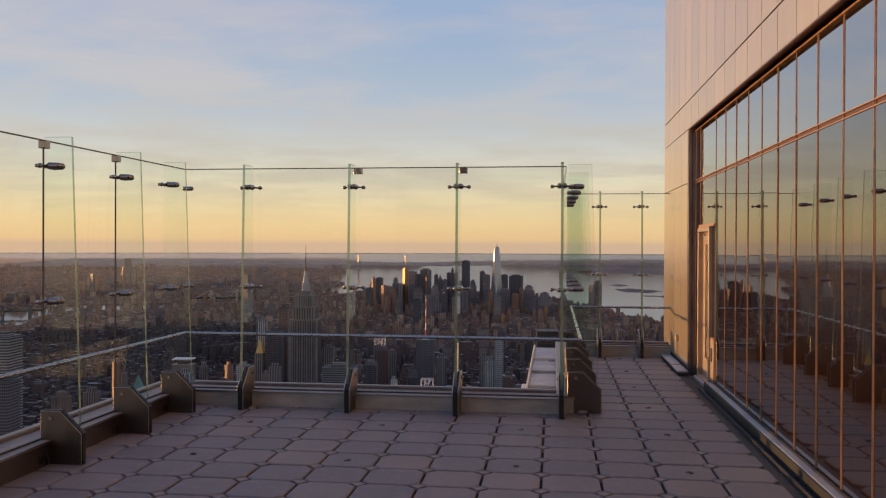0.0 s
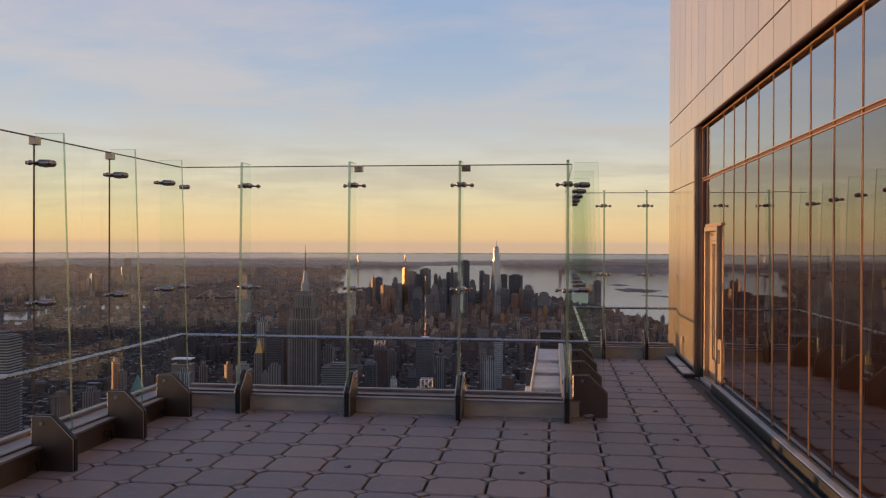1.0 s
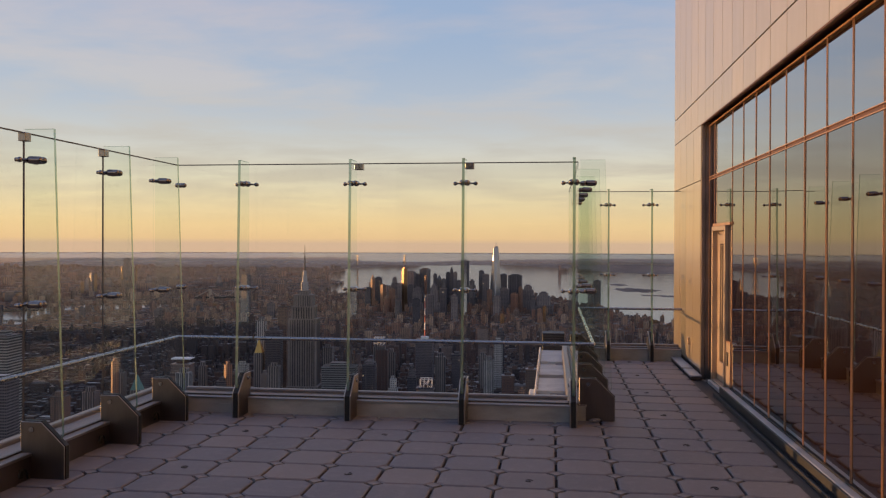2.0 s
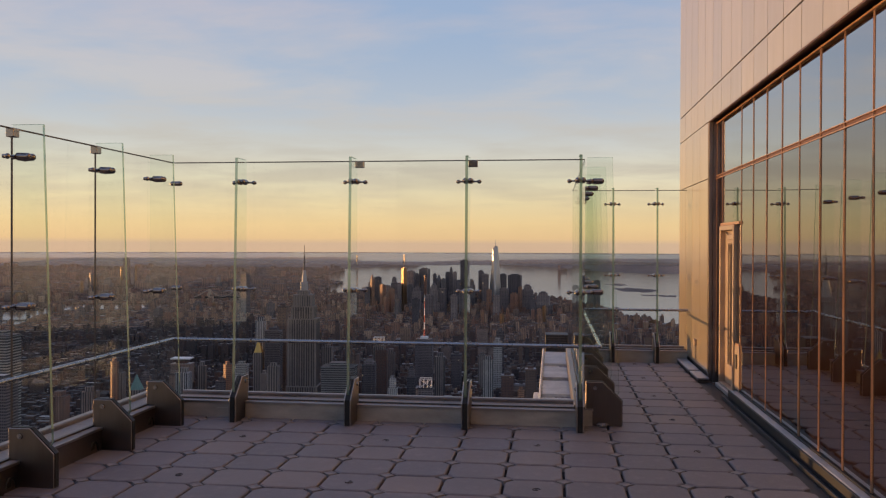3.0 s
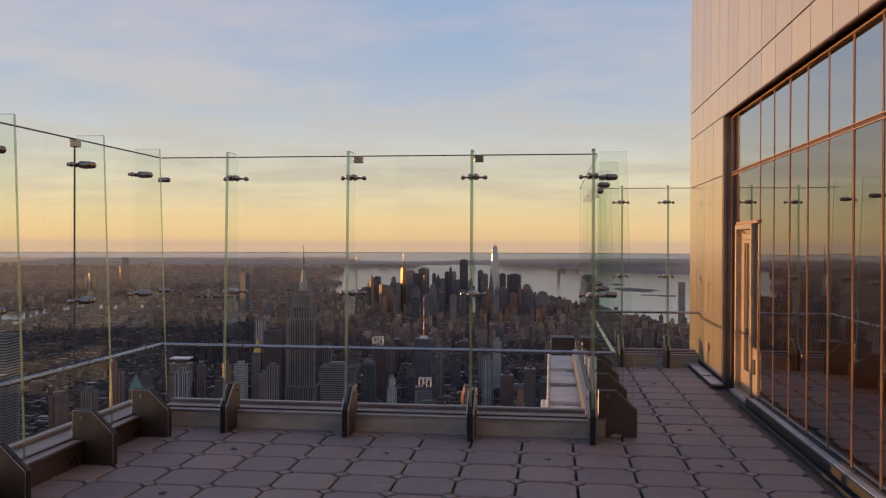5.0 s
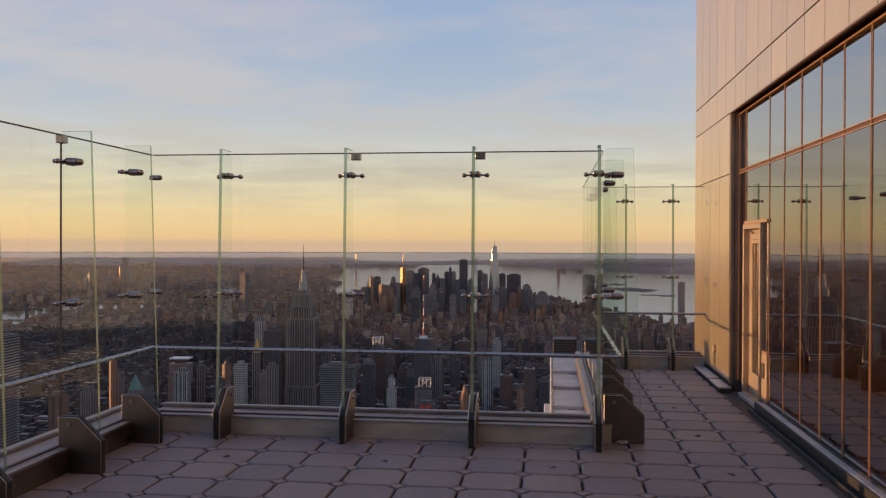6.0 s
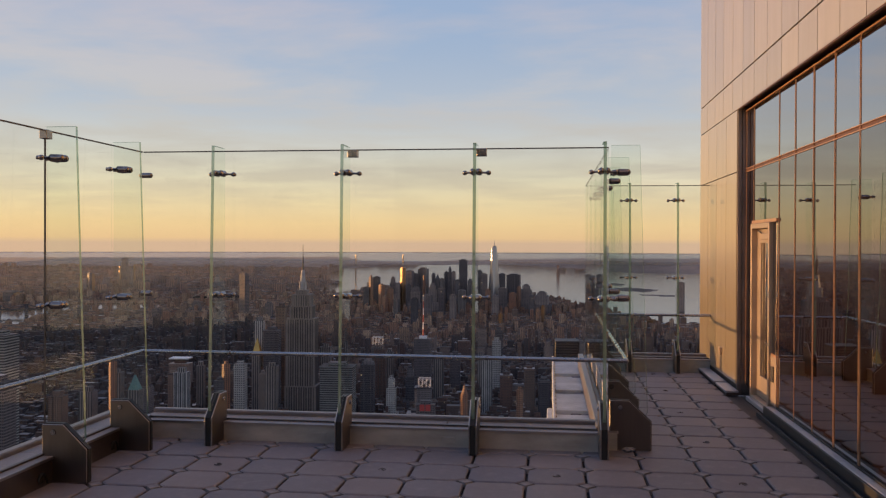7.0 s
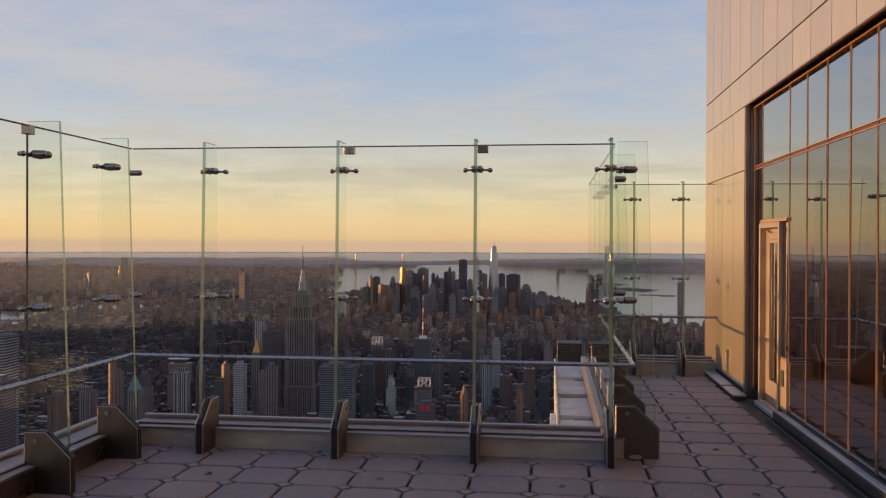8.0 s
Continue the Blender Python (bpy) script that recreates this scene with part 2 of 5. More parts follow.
MAT_LEDGE = plain("ledge_metal", (0.26, 0.25, 0.25), 0.6, 0.3, 0.2, 1.8, 45, 0.15)
MAT_CURB = plain("curb_metal", (0.40, 0.39, 0.35), 0.45, 0.3, 0.22, 2.2, 45, 0.15, (1, 1, 3))
MAT_SOFFIT = plain("soffit_bronze", (0.11, 0.052, 0.036), 0.5, 0.3, 0.2, 3, 50, 0.1)
MAT_COPPER = plain("copper_mullion", (0.46, 0.27, 0.16), 0.36, 0.45, 0.15, 4, 60, 0.08, (6, 6, 1))
MAT_DARK = plain("dark_metal", (0.10, 0.088, 0.085), 0.45, 0.7, 0.2, 3, 50, 0.1)
MAT_GUTTER = plain("gutter_black", (0.028, 0.027, 0.028), 0.55, 0, 0.3, 3, 40, 0.2)
MAT_SILL = plain("sill_aluminium", (0.42, 0.42, 0.45), 0.42, 0.6, 0.15, 2, 50, 0.1)
MAT_ROOF = plain("white_roof_sheet", (0.52, 0.51, 0.485), 0.6, 0.05, 0.34, 1.6, 25, 0.3)
# glint orange is put into this glass colour; turned faces mirror the sun too
MAT_GLINT = plain("sun_tinted_glass", (0.34, 0.21, 0.12), 0.42, 0.85, 0.3, 0.02, 0.3, 0.0)
MAT_GILT = plain("gilded_roof", (0.55, 0.36, 0.11), 0.4, 0.8, 0.2, 0.05, 0.4, 0.0)
MAT_REVEAL = plain("reveal_metal", (0.2, 0.172, 0.165), 0.4, 0.6, 0.2, 3, 50, 0.1)
MAT_MAST = plain("mast_metal", (0.36, 0.335, 0.315), 0.6, 0.1, 0.15, 0.05, 0.4, 0.0)
MAT_DOOR = plain("door_copper", (0.42, 0.33, 0.25), 0.42, 0.45, 0.12, 3, 60, 0.06)
MAT_RED = plain("red_paint", (0.42, 0.05, 0.05), 0.6)
MAT_WHITE = plain("white_paint", (0.75, 0.73, 0.7), 0.6)
MAT_CLAD = cladding()
MAT_GLASS = clear_glass("clear_glass", (0.975, 0.985, 0.975, 1))
MAT_BLADE = clear_glass("blade_glass", (0.915, 0.958, 0.932, 1))
MAT_EDGE = glass_edge()
MAT_MIRROR = mirror_glass("coated_glass", 0.36, 0.95)
MAT_VISION = mirror_glass("vision_glass", 0.13, 0.95)
MAT_WATER = water_skin()
MAT_LAND = land_skin()
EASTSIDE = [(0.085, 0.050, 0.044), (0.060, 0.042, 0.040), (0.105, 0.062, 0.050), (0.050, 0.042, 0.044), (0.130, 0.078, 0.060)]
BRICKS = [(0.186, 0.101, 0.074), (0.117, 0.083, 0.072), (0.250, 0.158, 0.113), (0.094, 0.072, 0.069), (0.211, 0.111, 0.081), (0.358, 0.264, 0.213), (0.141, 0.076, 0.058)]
# paler and warmer than BRICKS: distance haze is put into these tints
HAZED_ROWS = [(0.462, 0.244, 0.149), (0.330, 0.205, 0.142), (0.573, 0.355, 0.215), (0.277, 0.182, 0.134), (0.496, 0.257, 0.156), (0.683, 0.467, 0.305), (0.385, 0.196, 0.124)]
GREYS = [(0.092, 0.086, 0.097), (0.155, 0.136, 0.140), (0.062, 0.060, 0.074), (0.232, 0.204, 0.205), (0.125, 0.107, 0.113)]
# far palette, lifted and warmed in its colour the way haze would
HAZED_SUBURB = [(0.427, 0.245, 0.159), (0.344, 0.209, 0.145), (0.477, 0.289, 0.187), (0.377, 0.228, 0.159), (0.444, 0.240, 0.156)]
MAT_BRICK = city_skin("masonry_blocks", BRICKS)
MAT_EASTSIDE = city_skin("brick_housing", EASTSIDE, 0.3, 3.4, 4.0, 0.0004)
MAT_MID = city_skin("row_blocks", HAZED_ROWS, 0.2, 4.0, 6.0, 0.0006)
MAT_FARCITY = city_skin("far_blocks", HAZED_SUBURB, 0.1, 5.0, 9.0, 0.0)
MAT_TOWER = city_skin("tower_facade", GREYS, 0.5, 4.0, 3.0, 0.0008)
MAT_BAND = city_skin("banded_facade", [(0.26, 0.27, 0.26), (0.34, 0.33, 0.31), (0.2, 0.21, 0.21)], 0.5, 4.2, 3.0, 0.0, (1, 0))
MAT_RIBBED = city_skin("ribbed_facade", [(0.50, 0.52, 0.55), (0.42, 0.40, 0.38), (0.55, 0.53, 0.5)], 0.5, 4.2, 4.4, 0.0, (0, 1))
MAT_PALE = city_skin("pale_grid_facade", [(0.55, 0.53, 0.5), (0.46, 0.44, 0.42), (0.6, 0.57, 0.52)], 0.4, 4.6, 4.2, 0.002)
MAT_SKYLINE = city_skin("skyline_facade", [(0.21, 0.17, 0.16), (0.28, 0.225, 0.205), (0.17, 0.14, 0.138), (0.33, 0.265, 0.235)], 0.3, 5.0, 6.0, 0.001)
MAT_STONE = city_skin("limestone_tower", [(0.30, 0.255, 0.235), (0.33, 0.28, 0.25), (0.28, 0.24, 0.22)], 0.3, 3.7, 5.0, 0.001, (0, 1))
MAT_LIMESTONE = plain("limestone", (0.20, 0.168, 0.15), 0.8, 0, 0.15, 0.05, 0.6, 0.0)
MAT_SHADE = plain("window_bays", (0.04, 0.034, 0.036), 0.5, 0, 0.3, 0.05, 0.6, 0.0)
# lit masonry: the low sun's orange is mixed into these tints
MAT_BRICKLIT = city_skin("sun_tinted_masonry", [(0.42, 0.22, 0.13), (0.46, 0.26, 0.16), (0.36, 0.18, 0.11)], 0.3, 4.2, 5.0, 0.0)
MAT_COPPERGREEN = plain("green_copper_roof", (0.12, 0.22, 0.19), 0.6, 0, 0.2, 0.05, 0.6, 0.0)


# ---- mesh helpers ----
def box(bm, x0, x1, y0, y1, z0, z1, bevel=0.0):
    made = bmesh.ops.create_cube(bm, size=1.0, matrix=Matrix.Translation(((x0 + x1) / 2, (y0 + y1) / 2, (z0 + z1) / 2)) @ Matrix.Diagonal((x1 - x0, y1 - y0, z1 - z0, 1)))
    if bevel:
        edges = list({e for v in made["verts"] for e in v.link_edges})
        bmesh.ops.bevel(bm, geom=edges, offset=bevel, segments=1, affect="EDGES", profile=0.5)
    return bm


def prism(bm, outline, x0, x1):
    """A flat outline in (y, z) drawn out from x0 to x1."""
    a = [bm.verts.new((x0, y, z)) for y, z in outline]
    b = [bm.verts.new((x1, y, z)) for y, z in outline]
    n = len(a)
    bm.faces.new(a)
    bm.faces.new(b[::-1])
    for i in range(n):
        bm.faces.new((a[i], b[i], b[(i + 1) % n], a[(i + 1) % n]))
    bmesh.ops.recalc_face_normals(bm, faces=bm.faces)
    return bm


def tube(bm, p, q, r, r2=None, sides=12):
    p, q = Vector(p), Vector(q)
    turn = (q - p).to_track_quat("Z", "Y").to_matrix().to_4x4()
    bmesh.ops.create_cone(bm, cap_ends=True, segments=sides, radius1=r, radius2=r if r2 is None else r2, depth=(q - p).length, matrix=Matrix.Translation((p + q) / 2) @ turn)
    return bm


def ball(bm, c, r, sx=1.0, sy=1.0, sz=1.0):
    bmesh.ops.create_uvsphere(bm, u_segments=12, v_segments=8, radius=r, matrix=Matrix.Translation(c) @ Matrix.Diagonal((sx, sy, sz, 1)))
    return bm


def part(name, bm, mat, parent=None, label="", smooth=False):
    me = bpy.data.meshes.new(name)
    bm.to_mesh(me)
    bm.free()
    me.materials.append(mat)
    if smooth:
        me.shade_smooth()
        me.set_sharp_from_angle(angle=radians(40))
    ob = new(name, me)
    ob.parent = parent
    if label:
        ob["label"] = label
    return ob


def shared(name, me, parent, loc):
    ob = new(name, me)
    ob.parent = parent
    ob.location = loc
    return ob


def thing(name, label, category, group="", kind="", at=None):
    ob = new(name)
    ob.empty_display_size = 0.1
    if at is not None:
        ob.matrix_basis = at
    return tagged(ob, label, category, group, kind)


B = bmesh.new

# ---- plan of the terrace, metres ----
LEFT, FRONT, RETURN, END = -5.065, 11.30, 0.115, 17.35   # the four glass planes
WALL, GLAZE, NEAR, FAR = 2.23, 2.362, -9.0, 18.3          # cladding face, glazing plane, the stretch of the building
TOP = 3.19                                               # head of the glass

# ---- large structure ----
deck = B()
box(deck, -5.9, 2.25, NEAR, 11.9, -0.5, -0.045)
box(deck, -0.02, 2.25, 11.9, 17.9, -0.5, -0.045)
floor = tagged(part("floor", deck, MAT_BED), "dark bedding under concrete terrace pavers", "floor", kind="structure")

under = B()
box(under, -5.6, 40, -40, 11.7, -438, -0.5)
box(under, 0.0, 40, 11.7, 17.8, -438, -0.5)
tagged(part("tower_below", under, MAT_TOWER), "skyscraper shaft under the terrace", "building", kind="structure")


def wall_slab(name, boxes, label):
    bm = B()
    for b in boxes:
        box(bm, *b)
    return tagged(part(name, bm, MAT_DARK), label, "wall", kind="structure")


wall_east = wall_slab("wall_east", [
    (WALL + 0.03, 3.2, NEAR, FAR - 0.03, 4.25, 24.0),
    (WALL + 0.03, 3.2, 15.23, FAR - 0.03, -0.05, 4.25),
    (GLAZE + 0.25, 3.2, NEAR, 15.23, -0.05, 4.25),
    (3.2, 20.0, NEAR, FAR - 0.03, -0.05, 24.0),
], "building wall clad in rose-copper metal sheets")
back = wall_slab("wall_south", [(-5.9, 3.2, NEAR - 0.4, NEAR, -0.5, 7.0)], "plain wall that closes the terrace")


def cladding_sheet(y0, y1, z0, z1):
    bm = B()
    box(bm, 0, 0.028, 0, y1 - y0, 0, z1 - z0)
    return bm


PITCH, JOINT = 0.692, 0.013
rows_z = [(4.175, 4.642), (4.664, 8.4), (8.42, 12.2), (12.22, 16.0)]
count = int((FAR - NEAR) / PITCH) + 1
for z0, z1 in rows_z:
    tall = None
    for k in range(-4, count):
        y1 = FAR - k * PITCH if k >= 0 else FAR
        y0 = y1 - PITCH + JOINT
        if k < 0 or y0 < 2.0 and z0 > 5 or y0 < NEAR:
            continue
        if tall is None:
            tall = part("panel", cladding_sheet(y0, y1, z0, z1), MAT_CLAD, wall_east).data
            wall_east.children[-1].location = (WALL, y0, z0)
        else:
            shared("panel", tall, wall_east, (WALL, y0, z0))
# the pier beyond the glazing: four bays below the head joint
pier_rows = [(0.12, 3.24), (3.256, 4.159)]
for z0, z1 in pier_rows:
    for k in range(4):
        y1 = FAR - k * 0.775
        bm = cladding_sheet(y1 - 0.775 + JOINT, y1, z0, z1)
        p = part("panel", bm, MAT_CLAD, wall_east)
        p.location = (WALL, y1 - 0.775 + JOINT, z0)
# end face of the wall, towards the far corner
for z0, z1 in pier_rows + rows_z:
    bm = B()
    box(bm, WALL + 0.03, 3.2, FAR - 0.03, FAR, z0, z1, 0.004)
    part("panel", bm, MAT_CLAD, wall_east)
# soffit lip and reveal
bm = B()
box(bm, WALL + 0.03, GLAZE + 0.25, NEAR, 15.2, 4.205, 4.25)
box(bm, WALL + 0.004, WALL + 0.03, NEAR, 15.2, 4.160, 4.174)
tagged(part("soffit", bm, MAT_SOFFIT), "copper metal soffit over the recessed glazing", "soffit", kind="structure")
bm = B()
box(bm, WALL + 0.012, GLAZE - 0.06, 15.195, 15.23, -0.04, 4.235, 0.003)
box(bm, GLAZE - 0.052, GLAZE + 0.25, 15.20, 15.23, -0.04, 4.235, 0.003)
tagged(part("reveal", bm, MAT_REVEAL), "dark grey metal reveal beside the glazing", "wall", kind="structure")

# ---- glazing: a curtain wall of bronze mirror panes between copper mullions ----
curtain = thing("window_1", "bronze mirror glazing in slim copper mullions", "window", kind="structure")
STEP, FIRST = 0.71, 13.35
SILL_Z, RAIL_Z, HEAD_Z = 0.125, 3.275, 4.165
ys = [FIRST - STEP * k for k in range(31)]
bm = B()
for o in (-0.016, 0.010):
    box(bm, -0.006, 0.02, o, o + 0.006, 0, HEAD_Z - SILL_Z)
box(bm, 0.005, 0.02, -0.008, 0.008, 0, HEAD_Z - SILL_Z)
mull = part("mullion", bm, MAT_COPPER, curtain)
mull.location = (GLAZE, ys[0], SILL_Z)
for y in ys[1:] + [15.16, 14.70]:
    shared("mullion", mull.data, curtain, (GLAZE, y, SILL_Z))
bm = B()
for z in (RAIL_Z - 0.034, RAIL_Z + 0.014):
    box(bm, GLAZE - 0.012, GLAZE + 0.02, ys[-1], 15.19, z, z + 0.009)
part("transom", bm, MAT_COPPER, curtain)
bm = B()
box(bm, GLAZE + 0.004, GLAZE + 0.02, ys[-1], 15.19, RAIL_Z - 0.045, RAIL_Z + 0.035)
part("transom_core", bm, MAT_SOFFIT, curtain, "dark bronze core of the transom")
bm = B()
box(bm, GLAZE - 0.012, GLAZE + 0.02, ys[-1], 15.19, HEAD_Z - 0.03, HEAD_Z - 0.016)
part("head_rail", bm, MAT_COPPER, curtain)
rnd = random.Random(5)


def pane_mesh(width, tall, mat):
    bm = B()
    box(bm, 0, 0.012, -width / 2, width / 2, -tall / 2, tall / 2)
    me = bpy.data.meshes.new("pane")
    bm.to_mesh(me)
    bm.free()
    me.materials.append(mat)
    return me


low_me, high_me = pane_mesh(STEP - 0.02, RAIL_Z - SILL_Z - 0.03, MAT_VISION), pane_mesh(STEP - 0.02, HEAD_Z - RAIL_Z - 0.04, MAT_MIRROR)
for y in ys[:-1]:
    for me, z in ((low_me, (SILL_Z + RAIL_Z) / 2 - 0.01), (high_me, (RAIL_Z + HEAD_Z) / 2)):
        p = shared("pane", me, curtain, (GLAZE, y - STEP / 2, z))
        p.rotation_euler = (0, radians(rnd.uniform(-0.12, 0.12)), radians(rnd.uniform(-0.22, 0.22)))
for y0, y1, z0, z1 in ((13.38, 15.15, RAIL_Z + 0.03, HEAD_Z - 0.02), (13.38, 14.68, 2.51, RAIL_Z - 0.035), (14.72, 15.15, SILL_Z, RAIL_Z - 0.035), (13.37, 13.63, 0.78, 2.46)):
    shared("pane", pane_mesh(y1 - y0, z1 - z0, MAT_MIRROR if z0 > 3 else MAT_VISION), curtain, (GLAZE, (y0 + y1) / 2, (z0 + z1) / 2))
bm = B()
box(bm, GLAZE - 0.03, GLAZE + 0.02, 13.371, 14.701, 2.475, 2.515)
box(bm, GLAZE - 0.02, GLAZE + 0.02, 13.371, 13.637, 0.745, 0.775)
part("transom", bm, MAT_COPPER, curtain)

# ---- the door in the glazing ----
door = thing("door_1", "closed copper-framed service door with a tall glass lite", "door", kind="structure")
bm = B()
box(bm, GLAZE - 0.05, GLAZE + 0.12, 13.656, 13.716, 0.02, 2.47, 0.004)
box(bm, GLAZE - 0.05, GLAZE + 0.12, 14.622, 14.681, 0.02, 2.47, 0.004)
box(bm, GLAZE - 0.05, GLAZE + 0.12, 13.716, 14.622, 2.40, 2.47, 0.004)
box(bm, GLAZE - 0.05, GLAZE + 0.12, 13.716, 14.622, 0.0, 0.06, 0.004)
part("door_frame", bm, MAT_DOOR, door)
bm = B()
X0 = GLAZE + 0.03
box(bm, X0, X0 + 0.05, 13.725, 13.854, 0.07, 2.39, 0.004)
box(bm, X0, X0 + 0.05, 14.445, 14.612, 0.07, 2.39, 0.004)
box(bm, X0, X0 + 0.05, 13.854, 14.445, 0.07, 0.36, 0.004)
box(bm, X0, X0 + 0.05, 13.854, 14.445, 2.20, 2.39, 0.004)
leaf = part("door_leaf", bm, MAT_DOOR, door)
bm = B()
box(bm, X0 + 0.018, X0 + 0.03, 13.854, 14.445, 0.36, 2.20)
part("pane", bm, MAT_VISION, leaf)
bm = B()
box(bm, X0 - 0.055, X0, 13.794, 14.189, 2.25, 2.33, 0.008)
part("door_closer", bm, MAT_DOOR, leaf, "copper-coloured door closer box")
bm = B()
tube(bm, (X0 - 0.03, 14.208, 2.32), (X0 - 0.02, 14.504, 2.38), 0.008)
part("closer_arm", bm, MAT_CAST, leaf)
side = B()
box(side, GLAZE - 0.025, GLAZE, 13.376, 13.632, 0.12, 0.745, 0.004)
sp = part("side_panel", side, MAT_DOOR, door, "solid copper panel with a handle plate")
# small dark handle plate on the side panel
bm = B()
box(bm, GLAZE - 0.045, GLAZE - 0.025, 13.459, 13.548, 0.42, 0.62, 0.004)
part("card_reader", bm, MAT_DARK, sp)

# ---- sill, gutter and kerb along the glazing ----
gut = B()
box(gut, 1.985, 2.25, NEAR, 15.0, -0.05, -0.03)
box(gut, 1.985, 2.23, 15.0, 17.25, -0.05, -0.03)
tagged(part("gutter", gut, MAT_GUTTER), "black drain gutter between pavers and glazing", "gutter", kind="structure")
bm = B()
box(bm, 2.236, 2.259, NEAR, 13.58, -0.03, 0.096, 0.003)
box(bm, 2.15, 2.162, NEAR, 13.58, -0.03, 0.022, 0.003)
tagged(part("gutter_edge", bm, MAT_GUTTER), "dark metal edge of the drain gutter", "trim", kind="structure")
sill = thing("sill", "grey aluminium sill in butted lengths under the glazing", "sill", kind="structure")
y1 = 13.55
while y1 > NEAR:
    y0 = max(y1 - 1.40, NEAR)
    bm = B()
    box(bm, 2.262, GLAZE + 0.03, y0, y1 - 0.01, 0.06, 0.102, 0.005)
    part("sill_length", bm, MAT_SILL, sill)
    y1 = y0
# black strip drawn where a dark gap runs between sill and panes
bm = B()
box(bm, GLAZE - 0.022, GLAZE - 0.002, NEAR, 13.37, 0.102, 0.124)
part("sill_seal", bm, MAT_RUBBER, sill, "black strip for a dark gap")
bm = B()
box(bm, 2.27, GLAZE + 0.05, 13.62, 14.72, -0.03, 0.03, 0.005)
part("threshold", bm, MAT_SILL, sill)
for y0, y1, z in ((15.85, 17.25, 0.06), (14.98, 15.72, 0.055)):
    k = thing("kerb_box", "grey metal kerb box at the foot of the cladding", "kerb", "kerb boxes", at=pose(2.05, y0, -0.03))
    bm = B()
    box(bm, 0, 0.172, 0, y1 - y0, 0, z, 0.008)
    part("body", bm, MAT_DARK, k)
    bm = B()
    box(bm, -0.012, 0.174, -0.012, y1 - y0 + 0.012, z, z + 0.03, 0.006)
    part("cover", bm, MAT_SILL, k)
bm = B()
box(bm, 0, 0.05, 0, 0.09, 0, 0.12, 0.006)
ob = tagged(part("socket_box", bm, MAT_DOOR), "small copper-toned outlet box on the wall", "outlet box")
ob.location = (WALL - 0.05, 16.2, 0.42)

# ---- kerbs under the glass ----
def curb(name, a, b, inward, label, deep=0.28, rise=0.0, face=None):
    """A raised metal kerb from a to b; inward points to the terrace."""
    a, b, n = Vector(a), Vector(b), Vector(inward)
    along = (b - a).normalized()
    m = Matrix((( along.x, -n.x, 0, a.x), (along.y, -n.y, 0, a.y), (0, 0, 1, 0), (0, 0, 0, 1)))
    long = (b - a).length
    root = thing(name, label, "kerb", kind="structure", at=m)
    bm = B()
    top = 0.185 + rise
    prism(bm, [(-0.10, -0.05), (-0.10, top), (deep, top), (deep, -0.4), (-0.02, -0.4)], 0, long)
    part("kerb_body", bm, face or MAT_CURB, root)
    bm = B()
    prism(bm, [(-0.111, top - 0.009), (-0.111, top + 0.013), (-0.103, top + 0.019), (-0.100, top + 0.019), (-0.100, top - 0.009)], 0, long)
    part("nosing", bm, MAT_STEEL, root, "thin bright steel nosing")
    bm = B()
    prism(bm, [(deep, -0.4), (deep, top + 0.05), (deep + 0.01, top + 0.064), (deep + 0.08, top + 0.064), (deep + 0.09, top + 0.05), (deep + 0.09, -0.4)], 0, long)
    part("outer_upstand", bm, MAT_REVEAL, root, "dark grey metal upstand")
    n = max(1, round(long / 1.9))
    for i in range(n):
        bm = B()
        box(bm, i * long / n + 0.004, (i + 1) * long / n - 0.004, -0.099, deep - 0.004, top, top + 0.018, 0.002)
        part("ledge", bm, MAT_LEDGE, root, "satin grey ledge under the glass")
    bm = B()
    prism(bm, [(-0.012, top + 0.015), (-0.012, top + 0.037), (0.022, top + 0.037), (0.022, top + 0.015)], 0, long)
    part("glazing_channel", bm, MAT_DARK, root)
    for i in range(int(long / 1.4)):
        bm = B()
        box(bm, i * 1.4 + 0.62, i * 1.4 + 0.76, -0.106, -0.098, 0.04, 0.11, 0.003)
        part("cover_plate", bm, face or MAT_CURB, root)
    return root


curb("kerb_front", (LEFT, FRONT, 0), (RETURN + 0.0, FRONT, 0), (0, -1, 0), "low metal kerb under the glass")
# shade on this kerb is put in by the darker plate colour
kerb_left = curb("kerb_left", (LEFT, NEAR, 0), (LEFT, FRONT, 0), (1, 0, 0), "low metal kerb under the glass, coloured darker for shade", rise=0.035, face=MAT_PLATE)
for y in (10.46, 9.2, 7.82, 6.4):      # drain slots with a loop of cable beside the shoes
    bm = B()
    box(bm, y - NEAR - 0.05, y - NEAR + 0.03, -0.104, -0.09, 0.03, 0.13, 0.01)
    part("drain_slot", bm, MAT_RUBBER, kerb_left)
    bm = B()
    for k in range(6):
        a0, a1 = k / 6 * 2.6, (k + 1) / 6 * 2.6
        tube(bm, (y - NEAR + 0.07 * math.cos(a0), -0.112, 0.02 + 0.10 * math.sin(a0)), (y - NEAR + 0.07 * math.cos(a1), -0.112, 0.02 + 0.10 * math.sin(a1)), 0.008, sides=6)
    part("cable", bm, MAT_RUBBER, kerb_left)
curb("kerb_return", (RETURN, FRONT, 0), (RETURN, END, 0), (1, 0, 0), "low metal kerb under the glass", 0.03)
curb("kerb_end", (RETURN, END, 0), (WALL, END, 0), (0, -1, 0), "low metal kerb under the glass")

